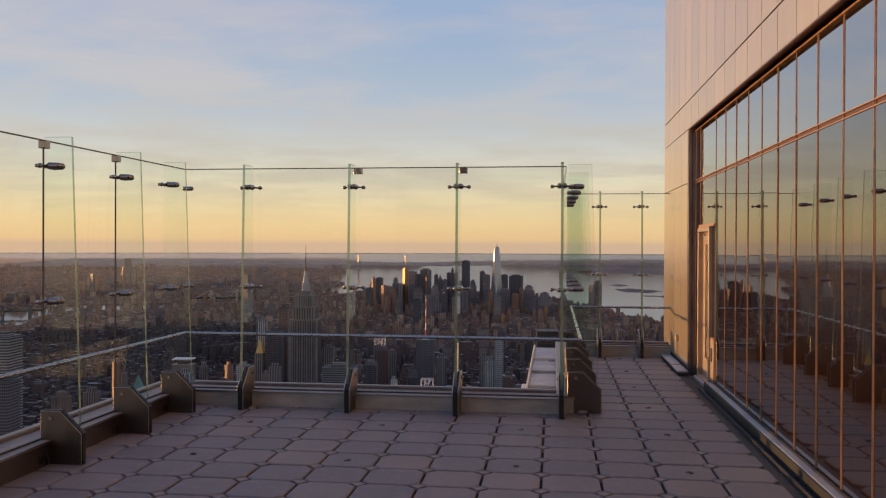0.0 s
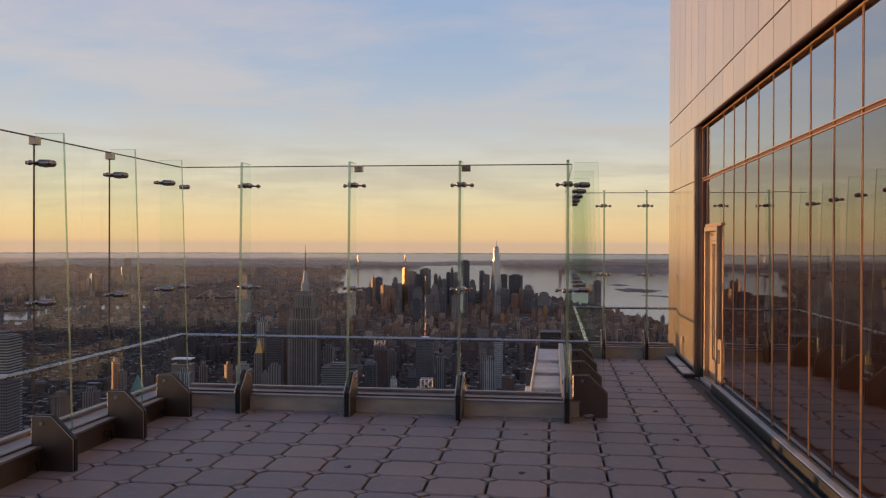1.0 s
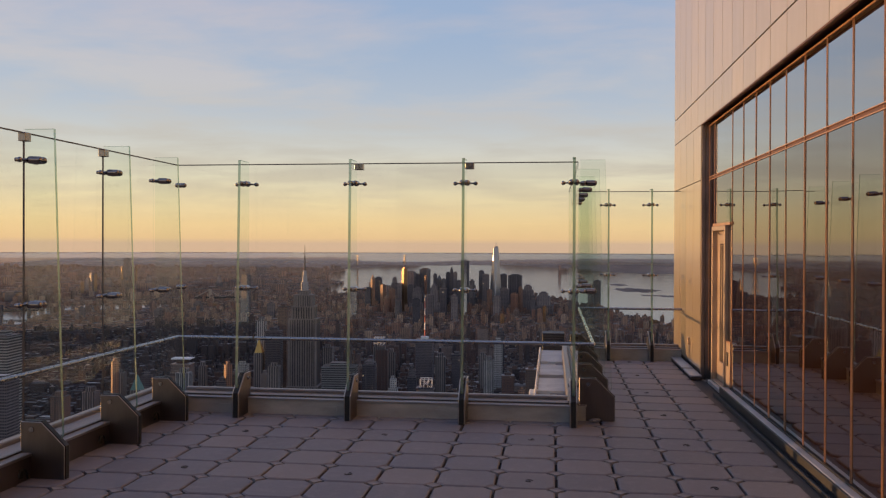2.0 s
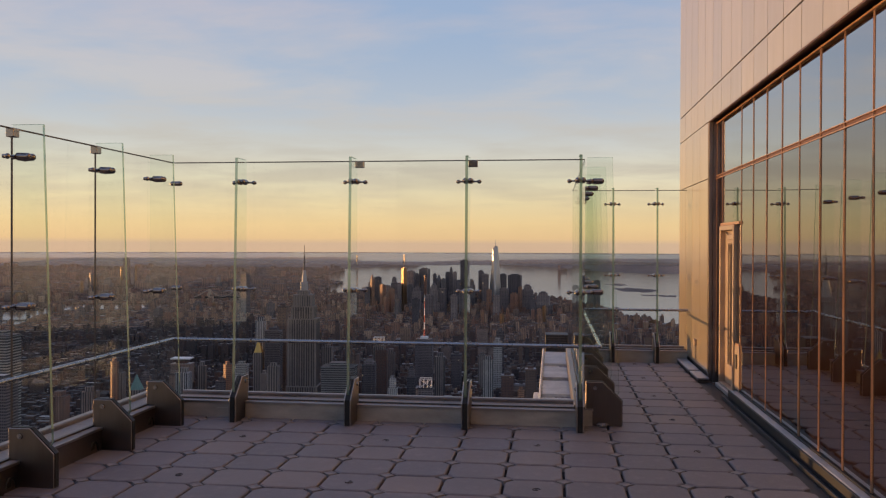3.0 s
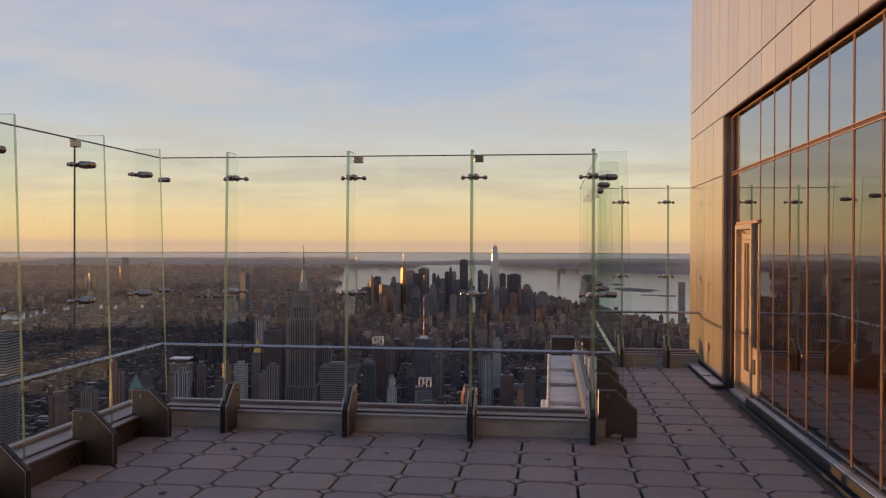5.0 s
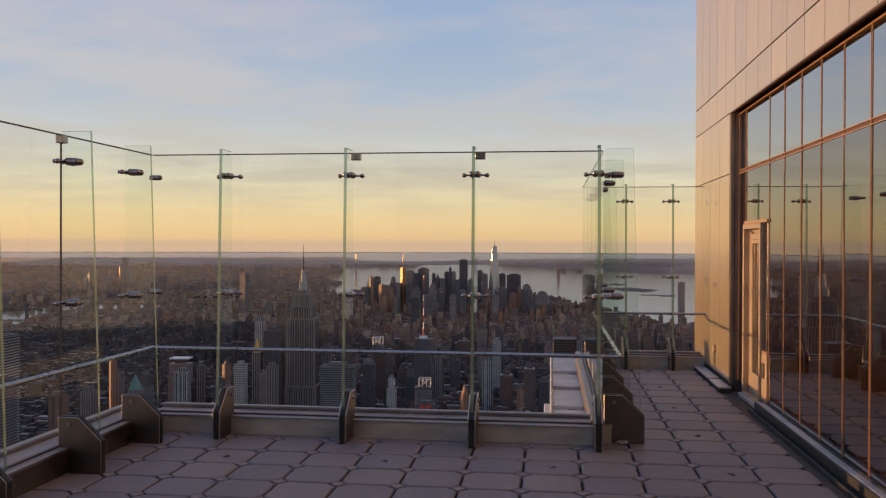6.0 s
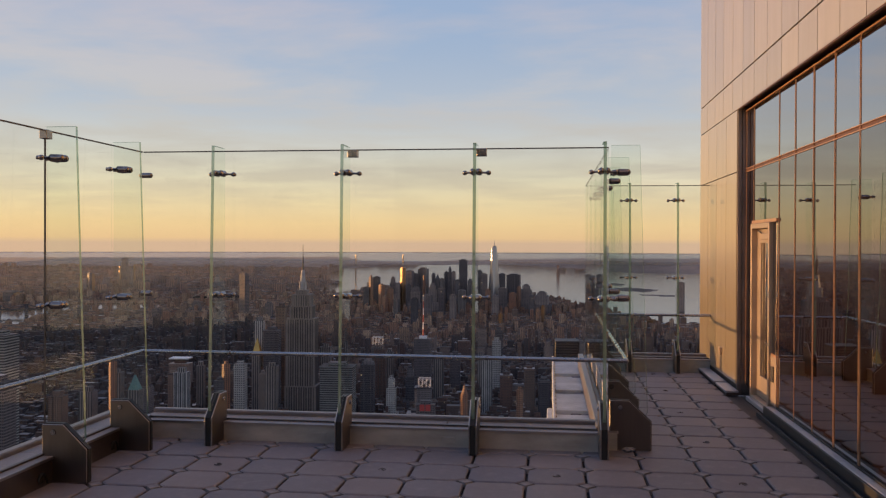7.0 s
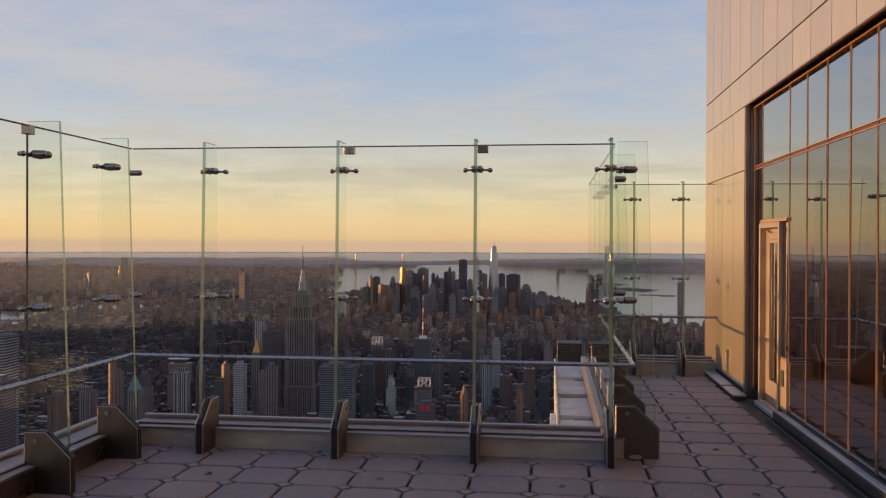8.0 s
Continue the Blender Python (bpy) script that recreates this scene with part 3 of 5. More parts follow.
# ---- glass fin posts ----
def glass_post():
    """A tapered glass fin clamped between two steel shoes, with two spider fittings. Local -y points to the terrace."""
    root = thing("glass_post", "tapered glass fin post held in a dark steel shoe", "fence post", "glass fence posts")
    bm = B()
    prism(bm, [(-0.004, 0.22), (-0.30, 0.22), (-0.395, 0.40), (-0.305, 3.225), (-0.004, 3.225)], -0.017, 0.017)
    bmesh.ops.delete(bm, geom=[f for f in bm.faces if f.normal.x < -0.9 or f.normal.y > 0.9], context="FACES_ONLY")
    blade = part("blade", bm, MAT_BLADE, root)
    blade.data.materials.append(MAT_EDGE)
    for f in blade.data.polygons:
        if abs(f.normal.x) < 0.5:
            f.material_index = 1
    outline = [(0.0, 0.0), (-0.43, 0.0), (-0.43, 0.305), (-0.20, 0.525), (0.0, 0.525)]
    for x0, x1 in ((-0.044, -0.028), (0.028, 0.044)):
        bm = B()
        prism(bm, outline, x0, x1)
        bmesh.ops.bevel(bm, geom=list(bm.edges), offset=0.004, segments=1, affect="EDGES")
        plate = part("base_plate", bm, MAT_PLATE, root)
        plate.data.materials.append(MAT_STEEL)      # the edge faces take the paler steel
        for f in plate.data.polygons:
            if abs(f.normal.x) < 0.9:
                f.material_index = 1
        bm = B()
        out = -1 if x0 < 0 else 1
        tube(bm, (out * 0.040, -0.11, 0.455), (out * 0.056, -0.11, 0.455), 0.027, 0.024, 16)
        tube(bm, (out * 0.055, -0.11, 0.455), (out * 0.060, -0.11, 0.455), 0.012, 0.012, 6)
        part("bolt", bm, MAT_RAIL, plate, smooth=False)
    bm = B()
    prism(bm, [(-0.01, 0.005), (-0.436, 0.005), (-0.436, 0.308), (-0.202, 0.532), (-0.01, 0.532)], -0.0275, 0.0275)
    part("gasket", bm, MAT_RUBBER, root)
    for z in (1.605, 2.938):
        bm = B()
        for out in (-1, 1):
            tube(bm, (out * 0.032, -0.175, z), (out * 0.032, -0.085, z), 0.033, 0.036)
            ball(bm, (out * 0.032, -0.175, z), 0.033)
            tube(bm, (out * 0.032, -0.085, z), (out * 0.018, -0.045, z), 0.036, 0.014)
        tube(bm, (0, -0.06, z), (0, -0.012, z), 0.022)
        clamp = part("clamp", bm, MAT_CAST, root, "polished cast spider fitting", smooth=True)
        for out in (-1, 1):
            bm = B()
            tube(bm, (0, -0.045, z), (out * 0.098, -0.048, z - 0.003), 0.018, 0.010)
            tube(bm, (out * 0.095, -0.048, z - 0.003), (out * 0.120, -0.046, z - 0.004), 0.010, 0.022)
            ball(bm, (out * 0.128, -0.044, z - 0.004), 0.027, 1.0, 1.0, 0.95)
            tube(bm, (out * 0.130, -0.05, z - 0.004), (out * 0.130, -0.004, z - 0.004), 0.019)
            part("knob", bm, MAT_CAST, clamp, smooth=True)
    return root


def top_clip(post, x0, x1):
    bm = B()
    box(bm, x0, x1, -0.045, 0.03, TOP - 0.075, TOP + 0.006, 0.004)
    part("head_clip", bm, MAT_CAST, post, "square steel head clip")


FRONT_X = (-4.115, -2.690, -1.281, 0.055)
LEFT_Y = (10.62, 9.41, 8.00, 6.59, 5.18, 3.77, 2.36, 0.95, -0.46, -1.87, -3.28, -4.69, -6.1)
RETURN_Y = (11.36, 12.66, 13.98, 15.28, 16.58)
END_X = (0.85, 1.65)
first_post = glass_post()
first_post.matrix_basis = pose(FRONT_X[0], FRONT, 0)
posts = {}
for x in FRONT_X[1:]:
    posts["f", x] = copy_thing(first_post, pose(x, FRONT, 0))
for y in LEFT_Y:
    posts["l", y] = copy_thing(first_post, pose(LEFT, y, 0, 0, 0, 90))
for y in RETURN_Y:
    posts["r", y] = copy_thing(first_post, pose(RETURN + 0.02, y, 0, 0, 0, 90))
for x in END_X:
    posts["e", x] = copy_thing(first_post, pose(x, END, 0))
for x in FRONT_X[1:3]:
    top_clip(posts["f", x], -0.004, 0.105)
for y in LEFT_Y[1:]:
    top_clip(posts["l", y], -0.045, 0.045)
    bm = B()
    box(bm, -0.007, 0.007, -0.006, 0.006, 0.53, TOP - 0.06)
    part("seal", bm, MAT_DARK, posts["l", y], "dark joint seal")

# ---- glass panes of the fence ----
def fence_pane(a, b, z0=0.215, z1=TOP, cap=True):
    a, b = Vector(a), Vector(b)
    turn = math.degrees(math.atan2(b.y - a.y, b.x - a.x))
    long = (b - a).length - 0.012
    root = thing("glass_screen", "tall clear glass fence pane with a thin dark top edge", "glass screen", "glass fence screens", at=pose(a.x, a.y, 0, 0, 0, turn))
    bm = B()
    box(bm, 0.006, 0.006 + long, 0.0, 0.014, z0, z1)
    bmesh.ops.delete(bm, geom=[f for f in bm.faces if f.normal.y > 0.9], context="FACES_ONLY")
    p = part("pane", bm, MAT_GLASS, root)
    p.visible_shadow = False
    if cap:
        bm = B()
        box(bm, 0.006, 0.006 + long, -0.002, 0.016, z1, z1 + 0.012)
        part("top_edge", bm, MAT_DARK, root)
    return root


cuts = [LEFT] + list(FRONT_X[:3]) + [RETURN]
for x0, x1 in zip(cuts, cuts[1:]):
    fence_pane((x0, FRONT, 0), (x1, FRONT, 0))
cuts = [FRONT] + list(LEFT_Y) + [NEAR]
for y0, y1 in zip(cuts, cuts[1:]):
    fence_pane((LEFT, y1, 0), (LEFT, y0, 0))
cuts = [FRONT] + list(RETURN_Y[1:]) + [END]
for y0, y1 in zip(cuts, cuts[1:]):
    fence_pane((RETURN, y0, 0), (RETURN, y1, 0), cap=False)
cuts = [RETURN] + list(END_X) + [WALL]
for x0, x1 in zip(cuts, cuts[1:]):
    fence_pane((x0, END, 0), (x1, END, 0))
corner = thing("corner_clamp", "rounded steel clamp joining the corner panes", "clamp", at=pose(LEFT, FRONT, 0))
bm = B()
tube(bm, (0.0, -0.03, 2.93), (0.10, -0.03, 2.93), 0.03)
ball(bm, (0.10, -0.03, 2.93), 0.03)
ball(bm, (0.0, -0.03, 2.93), 0.03)
part("body", bm, MAT_CAST, corner, smooth=True)
bm = B()
tube(bm, (0.0, -0.03, 1.605), (0.10, -0.03, 1.605), 0.03)
ball(bm, (0.10, -0.03, 1.605), 0.03)
part("lower_body", bm, MAT_CAST, corner, smooth=True)

# ---- hand rail ----
rail = thing("hand_rail", "slim brushed steel hand rail along the glass", "hand rail")
RZ, RY, RX = 0.962, 11.20, -5.012
runs = [((RX, NEAR, RZ), (RX, RY, RZ)), ((RX, RY, RZ), (0.30, RY, RZ)), ((0.30, RY, RZ), (0.30, 17.2, RZ)), ((0.30, 17.2, RZ), (WALL, 17.2, RZ))]
for p, q in runs:
    bm = B()
    tube(bm, p, q, 0.022, sides=16)
    ball(bm, q, 0.022)
    part("tube", bm, MAT_RAIL, rail, smooth=True)
spots = [(RX, y + 0.16) for y in LEFT_Y] + [(x + 0.12, RY) for x in FRONT_X[:3]] + [(0.30, y) for y in RETURN_Y[1:]] + [(x, 17.2) for x in END_X]
for x, y in spots:
    bm = B()
    if abs(x - RX) < 0.01 or abs(x - 0.30) < 0.01:
        tube(bm, (x, y - 0.012, RZ), (x, y + 0.012, RZ), 0.026, sides=14)
        gx = LEFT if x < -1 else RETURN
        tube(bm, (x, y, RZ), (gx, y, RZ - 0.03), 0.008)
    else:
        tube(bm, (x - 0.012, y, RZ), (x + 0.012, y, RZ), 0.026, sides=14)
        tube(bm, (x, y, RZ), (x, FRONT if y < 12 else END, RZ - 0.03), 0.008)
    part("bracket", bm, MAT_CAST, rail)

# ---- white roof strip outside the return ----
roof = thing("roof_strip", "off-white metal roof sheets with dark lapped seams", "roof")
for y0, y1 in ((11.75, 13.25), (13.25, 14.8), (14.8, 16.4), (16.4, 18.5)):
    bm = B()
    prism(bm, [(y0, -0.06), (y0, 0.035), (y0 + 0.08, 0.012), (y1 - 0.12, 0.0), (y1 - 0.01, -0.02), (y1 - 0.01, -0.06)], -0.42, 0.02)
    part("sheet", bm, MAT_ROOF, roof)
bm = B()
box(bm, -0.455, -0.42, 11.75, 18.5, -0.6, 0.05, 0.01)
flange = part("flange", bm, MAT_ROOF, roof)
for i in range(22):
    bm = B()
    tube(bm, (-0.419, 12.0 + i * 0.29, 0.03), (-0.405, 12.0 + i * 0.29, 0.03), 0.014, 0.011, 8)
    part("rivet", bm, MAT_CURB, flange)
bm = B()
box(bm, -0.44, 0.02, 11.75, 18.5, -0.7, -0.06)
part("base", bm, MAT_ROOF, roof)

bm = B()
box(bm, -0.53, -0.457, 12.75, 13.45, -0.28, 0.02, 0.01)
part("end_bracket", bm, MAT_ROOF, roof, "cream folded bracket on the roof edge")
unit = thing("roof_unit", "dark louvred rooftop unit at the roof's end", "roof unit", at=pose(0, 18.55, -0.06))
bm = B()
box(bm, -0.40, 0.06, 0, 0.5, 0, 0.39, 0.01)
part("casing", bm, MAT_GUTTER, unit)
for i in range(5):
    bm = B()
    box(bm, -0.37, 0.03, -0.02, 0.005, 0.12 + i * 0.05, 0.14 + i * 0.05)
    part("slat", bm, MAT_DARK, unit)

# ---- the distance: city and harbour under the terrace ----
# True distances past 2 km are drawn in, with all sizes in the same measure, so that the horizon lies 4.7 km off.
HIGH, EYE_Z = 440.0, 2.18


def near_by(dist):
    return dist if dist < 2000 else 732.6 * dist / (HIGH + 0.1463 * dist)


def spot(az, dist):
    """Place of the ground and the measure there, for a bearing in degrees from +y and a true distance in metres."""
    r = near_by(dist)
    s = r / dist
    return r * math.sin(radians(az)), r * math.cos(radians(az)), EYE_Z - HIGH * s, s


def inside(x, y, poly):
    hit = False
    for (x0, y0), (x1, y1) in zip(poly, poly[1:] + poly[:1]):
        if (y0 > y) != (y1 > y) and x < (x1 - x0) * (y - y0) / (y1 - y0) + x0:
            hit = not hit
    return hit


# shores, as bearing and sine of the drop times 1000
BAY = [(-16.0, 41), (-14.5, 34), (-13.5, 29), (-11.0, 26.5), (-7.0, 25), (-3.0, 24), (0.5, 27), (4.0, 31), (9.0, 30), (24.0, 30), (24.0, 92), (7.6, 92), (5.5, 84), (2.2, 78), (0.9, 74), (-0.4, 69), (-1.2, 62), (-4.0, 57), (-9.5, 52), (-12.0, 49), (-12.8, 56), (-14.4, 59.5), (-15.6, 59), (-15.2, 51), (-14.0, 45)]
SEA = [(-60, 15.5), (-22, 16.5), (-14, 16), (-12.5, 20), (-9, 21), (-6.5, 19.5), (-3, 18), (2, 16.5), (24, 15), (24, 11), (-60, 10.5)]
EAST_RIVER = [(-60, 94), (-35.0, 91), (-33.2, 87), (-32.2, 79), (-31.0, 75), (-27.0, 74), (-25.3, 72.5), (-24.0, 70.5), (-24.0, 66.2), (-27.5, 66.5), (-30.0, 65.5), (-31.8, 66.5), (-32.6, 70), (-60, 71)]
CREEK = [(-19.8, 64.5), (-18.6, 66.5), (-16.9, 66), (-16.8, 63.5), (-18.4, 63)]
ISLES = [
    [(3.4, 45.5), (4.3, 44.8), (5.0, 46.2), (4.2, 47.2)],
    [(4.0, 50.5), (5.2, 49.6), (7.2, 51.5), (6.2, 54.5), (4.6, 53.5)],
    [(5.6, 57.0), (8.0, 57.5), (8.2, 59.5), (6.0, 58.6)],
    [(0.0, 29.5), (1.0, 29.0), (6.0, 33), (24, 36), (24, 30), (3, 29)],
]


def is_water(az, k):
    wob = noise.noise((az * 1.3, k * 0.35, 0.0)) * 0.35
    a, q = az + wob * 0.6, k + wob * 2.0
    if any(inside(a, q, p) for p in ISLES):
        return False
    return inside(a, q, BAY) or inside(a, q, SEA) or inside(a, q, EAST_RIVER) or inside(a, q, CREEK)


def ground_sheet():
    azs = [-180 + i * 6 for i in range(24)] + [-36 + i * 0.16 for i in range(362)] + [22 + i * 6 for i in range(27)]
    drops = [2000, 900, 450, 280] + [200 - i * 2.0 for i in range(50)] + [100 - i * 0.65 for i in range(139)]
    verts, land, water = [], [], []
    n = len(azs)
    for k in drops:
        for az in azs:
            x, y, z, s = spot(az, HIGH / (k / 1000))
            if az < -36.1 or az > 22.5:      # away from the harbour the land simply stays level
                z = EYE_Z - HIGH
            verts.append((x, y, z))
    for j in range(len(drops) - 1):
        for i in range(n):
            i2 = (i + 1) % n
            a1 = azs[i2] if i2 else 180
            wet = drops[j] < 120 and is_water((azs[i] + a1) / 2, (drops[j] + drops[j + 1]) / 2)
            (water if wet else land).append((j * n + i, j * n + i2, (j + 1) * n + i2, (j + 1) * n + i))
    hub = len(verts)
    verts.append((0, 0, EYE_Z - HIGH))
    land += [(hub, (i + 1) % n, i) for i in range(n)]
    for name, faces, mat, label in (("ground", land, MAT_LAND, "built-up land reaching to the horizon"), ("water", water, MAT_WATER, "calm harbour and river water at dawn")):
        used = sorted({v for f in faces for v in f})
        at = {v: i for i, v in enumerate(used)}
        me = bpy.data.meshes.new(name)
        me.from_pydata([verts[v] for v in used], [], [[at[v] for v in f] for f in faces])
        me.materials.append(mat)
        me.shade_smooth()
        if name == "water":      # nearly level to the light, though the sheet climbs towards the horizon
            tilts = []
            for v in used:
                out = Vector((verts[v][0], verts[v][1], 0)).normalized()
                lean = radians(8.0 if out.x < -0.3 else 4.2)      # the narrow river, and the open bay
                tilts.append((-out.x * math.sin(lean), -out.y * math.sin(lean), math.cos(lean)))
            me.normals_split_custom_set_from_vertices(tilts)
        tagged(new(name, me), label, name, kind="structure")


ground_sheet()

GRID = radians(4.0)    # the avenues run a little to the left of the terrace's axis


def block_mesh(name, label, mat, items, turn=GRID):
    """Many plain blocks in one mesh: (x, y, z, half width, half depth, height)."""
    a = np.array(items)
    c, s = math.cos(turn), math.sin(turn)
    sx = np.array([-1, 1, 1, -1, -1, 1, 1, -1])
    sy = np.array([-1, -1, 1, 1, -1, -1, 1, 1])
    sz = np.array([0, 0, 0, 0, 1, 1, 1, 1])
    dx, dy = a[:, 3:4] * sx, a[:, 4:5] * sy
    v = np.stack([a[:, 0:1] + dx * c - dy * s, a[:, 1:2] + dx * s + dy * c, a[:, 2:3] + a[:, 5:6] * sz], -1).reshape(-1, 3)
    f = np.array([[4, 5, 6, 7], [0, 1, 5, 4], [1, 2, 6, 5], [2, 3, 7, 6], [3, 0, 4, 7]])
    faces = (np.arange(len(a))[:, None, None] * 8 + f).reshape(-1, 4)
    me = bpy.data.meshes.new(name)
    me.from_pydata(v.tolist(), [], faces.tolist())
    me.materials.append(mat)
    return tagged(new(name, me), label, "buildings", kind="stuff")


def fill_city():
    rnd = random.Random(11)
    low, mid, far, east = [], [], [], []
    c, s = math.cos(GRID), math.sin(GRID)

    def add(u, v, foot_u, foot_v, tall, out):
        x, y = u * c - v * s, u * s + v * c
        dist = math.hypot(x, y)
        az = math.degrees(math.atan2(x, y))
        if not -37 < az < 22:
            return
        k = HIGH / dist * 1000
        if is_water(az, k):
            return
        if az > 2.5 and k < 62:          # the harbour isles lie bare
            return
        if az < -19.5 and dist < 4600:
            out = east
        px, py, pz, m = spot(az, dist)
        out.append((px, py, pz - 2 * m, foot_u * m, foot_v * m, tall * m + 2 * m))

    def tall_at(u, v):
        dist = math.hypot(u, v)
        az = math.degrees(math.atan2(u, v))
        n = noise.noise((u / 700, v / 700, 3.0))
        if az < -22:                              # across the river: low rows, a few slabs
            h = rnd.uniform(8, 18) if rnd.random() < 0.93 else rnd.uniform(25, 75)
            if dist < 5600:
                h = rnd.uniform(9, 24) if rnd.random() < 0.94 else rnd.uniform(30, 48)
            return h
        if dist < 2700:
            return rnd.uniform(18, 70) + max(0, n) * 120 * rnd.random() ** 2
        if dist < 3600:
            return rnd.uniform(14, 45) + (rnd.uniform(20, 80) if rnd.random() < 0.08 + n * 0.22 else 0)
        if dist < 5400:
            return rnd.uniform(9, 26) + (rnd.uniform(15, 50) if rnd.random() < 0.06 else 0)
        if dist < 6700 and az > -13:
            return rnd.uniform(18, 70)
        return rnd.uniform(9, 22) + (rnd.uniform(10, 60) if rnd.random() < 0.04 else 0)

    # blocks of 80 by 34 m between streets, split into plots
    v = 1250.0
    while v < 6900:
        step_v = 20 if v < 4200 else 30
        row = int(v / 80)
        u = -5200.0
        while u < 2300:
            wide = (rnd.uniform(8, 20) if rnd.random() < 0.75 else rnd.uniform(22, 44)) if v < 4200 else rnd.uniform(14, 36)
            if (u % 280) < 256 and (v % 80) < 62 and math.hypot(u, v) > 1250 and -0.8 * v < u < 0.45 * v:
                tall = tall_at(u, v)
                fu, fv = wide / 2 * 0.96, step_v / 2 * rnd.uniform(0.82, 0.98)
                add(u, v, fu, fv, tall, low if v < 3400 else mid)
                if tall > 24 and rnd.random() < 0.7:       # bulkheads and set-backs on the roofs
                    add(u + rnd.uniform(-3, 3), v + rnd.uniform(-3, 3), fu * rnd.uniform(0.25, 0.6), fv * rnd.uniform(0.25, 0.6), tall + rnd.uniform(4, 14), low if v < 3400 else mid)
            u += wide
        v += step_v
    while v < 15000:
        u = -9000.0
        while u < 5200:
            wide = rnd.uniform(50, 120)
            if -0.8 * v < u < 0.42 * v and rnd.random() < 0.6:
                add(u, v, wide / 2 * 0.8, 30, rnd.uniform(8, 22) + (rnd.uniform(15, 70) if rnd.random() < 0.05 else 0), far)
            u += wide
        v += 85
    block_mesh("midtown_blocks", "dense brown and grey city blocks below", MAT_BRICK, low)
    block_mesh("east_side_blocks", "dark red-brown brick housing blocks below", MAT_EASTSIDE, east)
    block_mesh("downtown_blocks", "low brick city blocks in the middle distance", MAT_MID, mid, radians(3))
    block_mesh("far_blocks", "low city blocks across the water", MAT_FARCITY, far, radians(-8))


fill_city()


# ---- towers that stand out ----
def tower(az, dist, wide, deep, tall, style=0, mat=None, label="", turn=None):
    """One tower at a bearing and true distance: shaft, set-backs and a roof house, as parts."""
    x, y, z, s = spot(az, dist)
    root = thing("tower", label or "distant stone and glass office tower", "tower", "skyline towers", at=pose(x, y, z, 0, 0, math.degrees(GRID) if turn is None else turn))
    m = mat or MAT_TOWER

    def lump(name, w, dp, z0, z1, mt=m, ox=0.0, oy=0.0):
        bm = B()
        box(bm, (ox - w / 2) * s, (ox + w / 2) * s, (oy - dp / 2) * s, (oy + dp / 2) * s, z0 * s, z1 * s)
        return part(name, bm, mt, root)

    if style == 0:        # plain slab with a roof house
        lump("shaft", wide, deep, -2, tall)
        lump("roof_house", wide * 0.55, deep * 0.5, tall, tall + 7)
        lump("parapet", wide * 1.03, deep * 1.03, tall - 3, tall + 0.8)
    elif style == 1:      # stepped
        lump("podium", wide * 1.5, deep * 1.4, -2, tall * 0.45)
        lump("shaft", wide, deep, tall * 0.45, tall * 0.82)
        lump("upper_shaft", wide * 0.7, deep * 0.7, tall * 0.82, tall * 0.95)
        lump("crown", wide * 0.4, deep * 0.4, tall * 0.95, tall)
    elif style == 2:      # pointed roof
        lump("shaft", wide, deep, -2, tall * 0.86)
        bm = B()
        bmesh.ops.create_cone(bm, cap_ends=True, segments=4, radius1=wide * 0.62 * s, radius2=wide * 0.05 * s, depth=tall * 0.14 * s,
                              matrix=Matrix.Translation((0, 0, tall * 0.93 * s)) @ Matrix.Rotation(radians(45), 4, "Z"))
        part("spire_roof", bm, MAT_GILT if label.startswith("gold") else MAT_COPPERGREEN if label.startswith("green") else m, root)
    elif style == 3:      # slab with ribs on the faces
        lump("shaft", wide, deep, -2, tall)
        n = max(3, int(wide / 7))
        for i in range(n + 1):
            lump("rib", wide * 0.035, 1.2, -2, tall + 1.5, m, (i / n - 0.5) * wide, -deep / 2 - 0.5)
        lump("roof_house", wide * 0.6, deep * 0.6, tall, tall + 9)
    return root


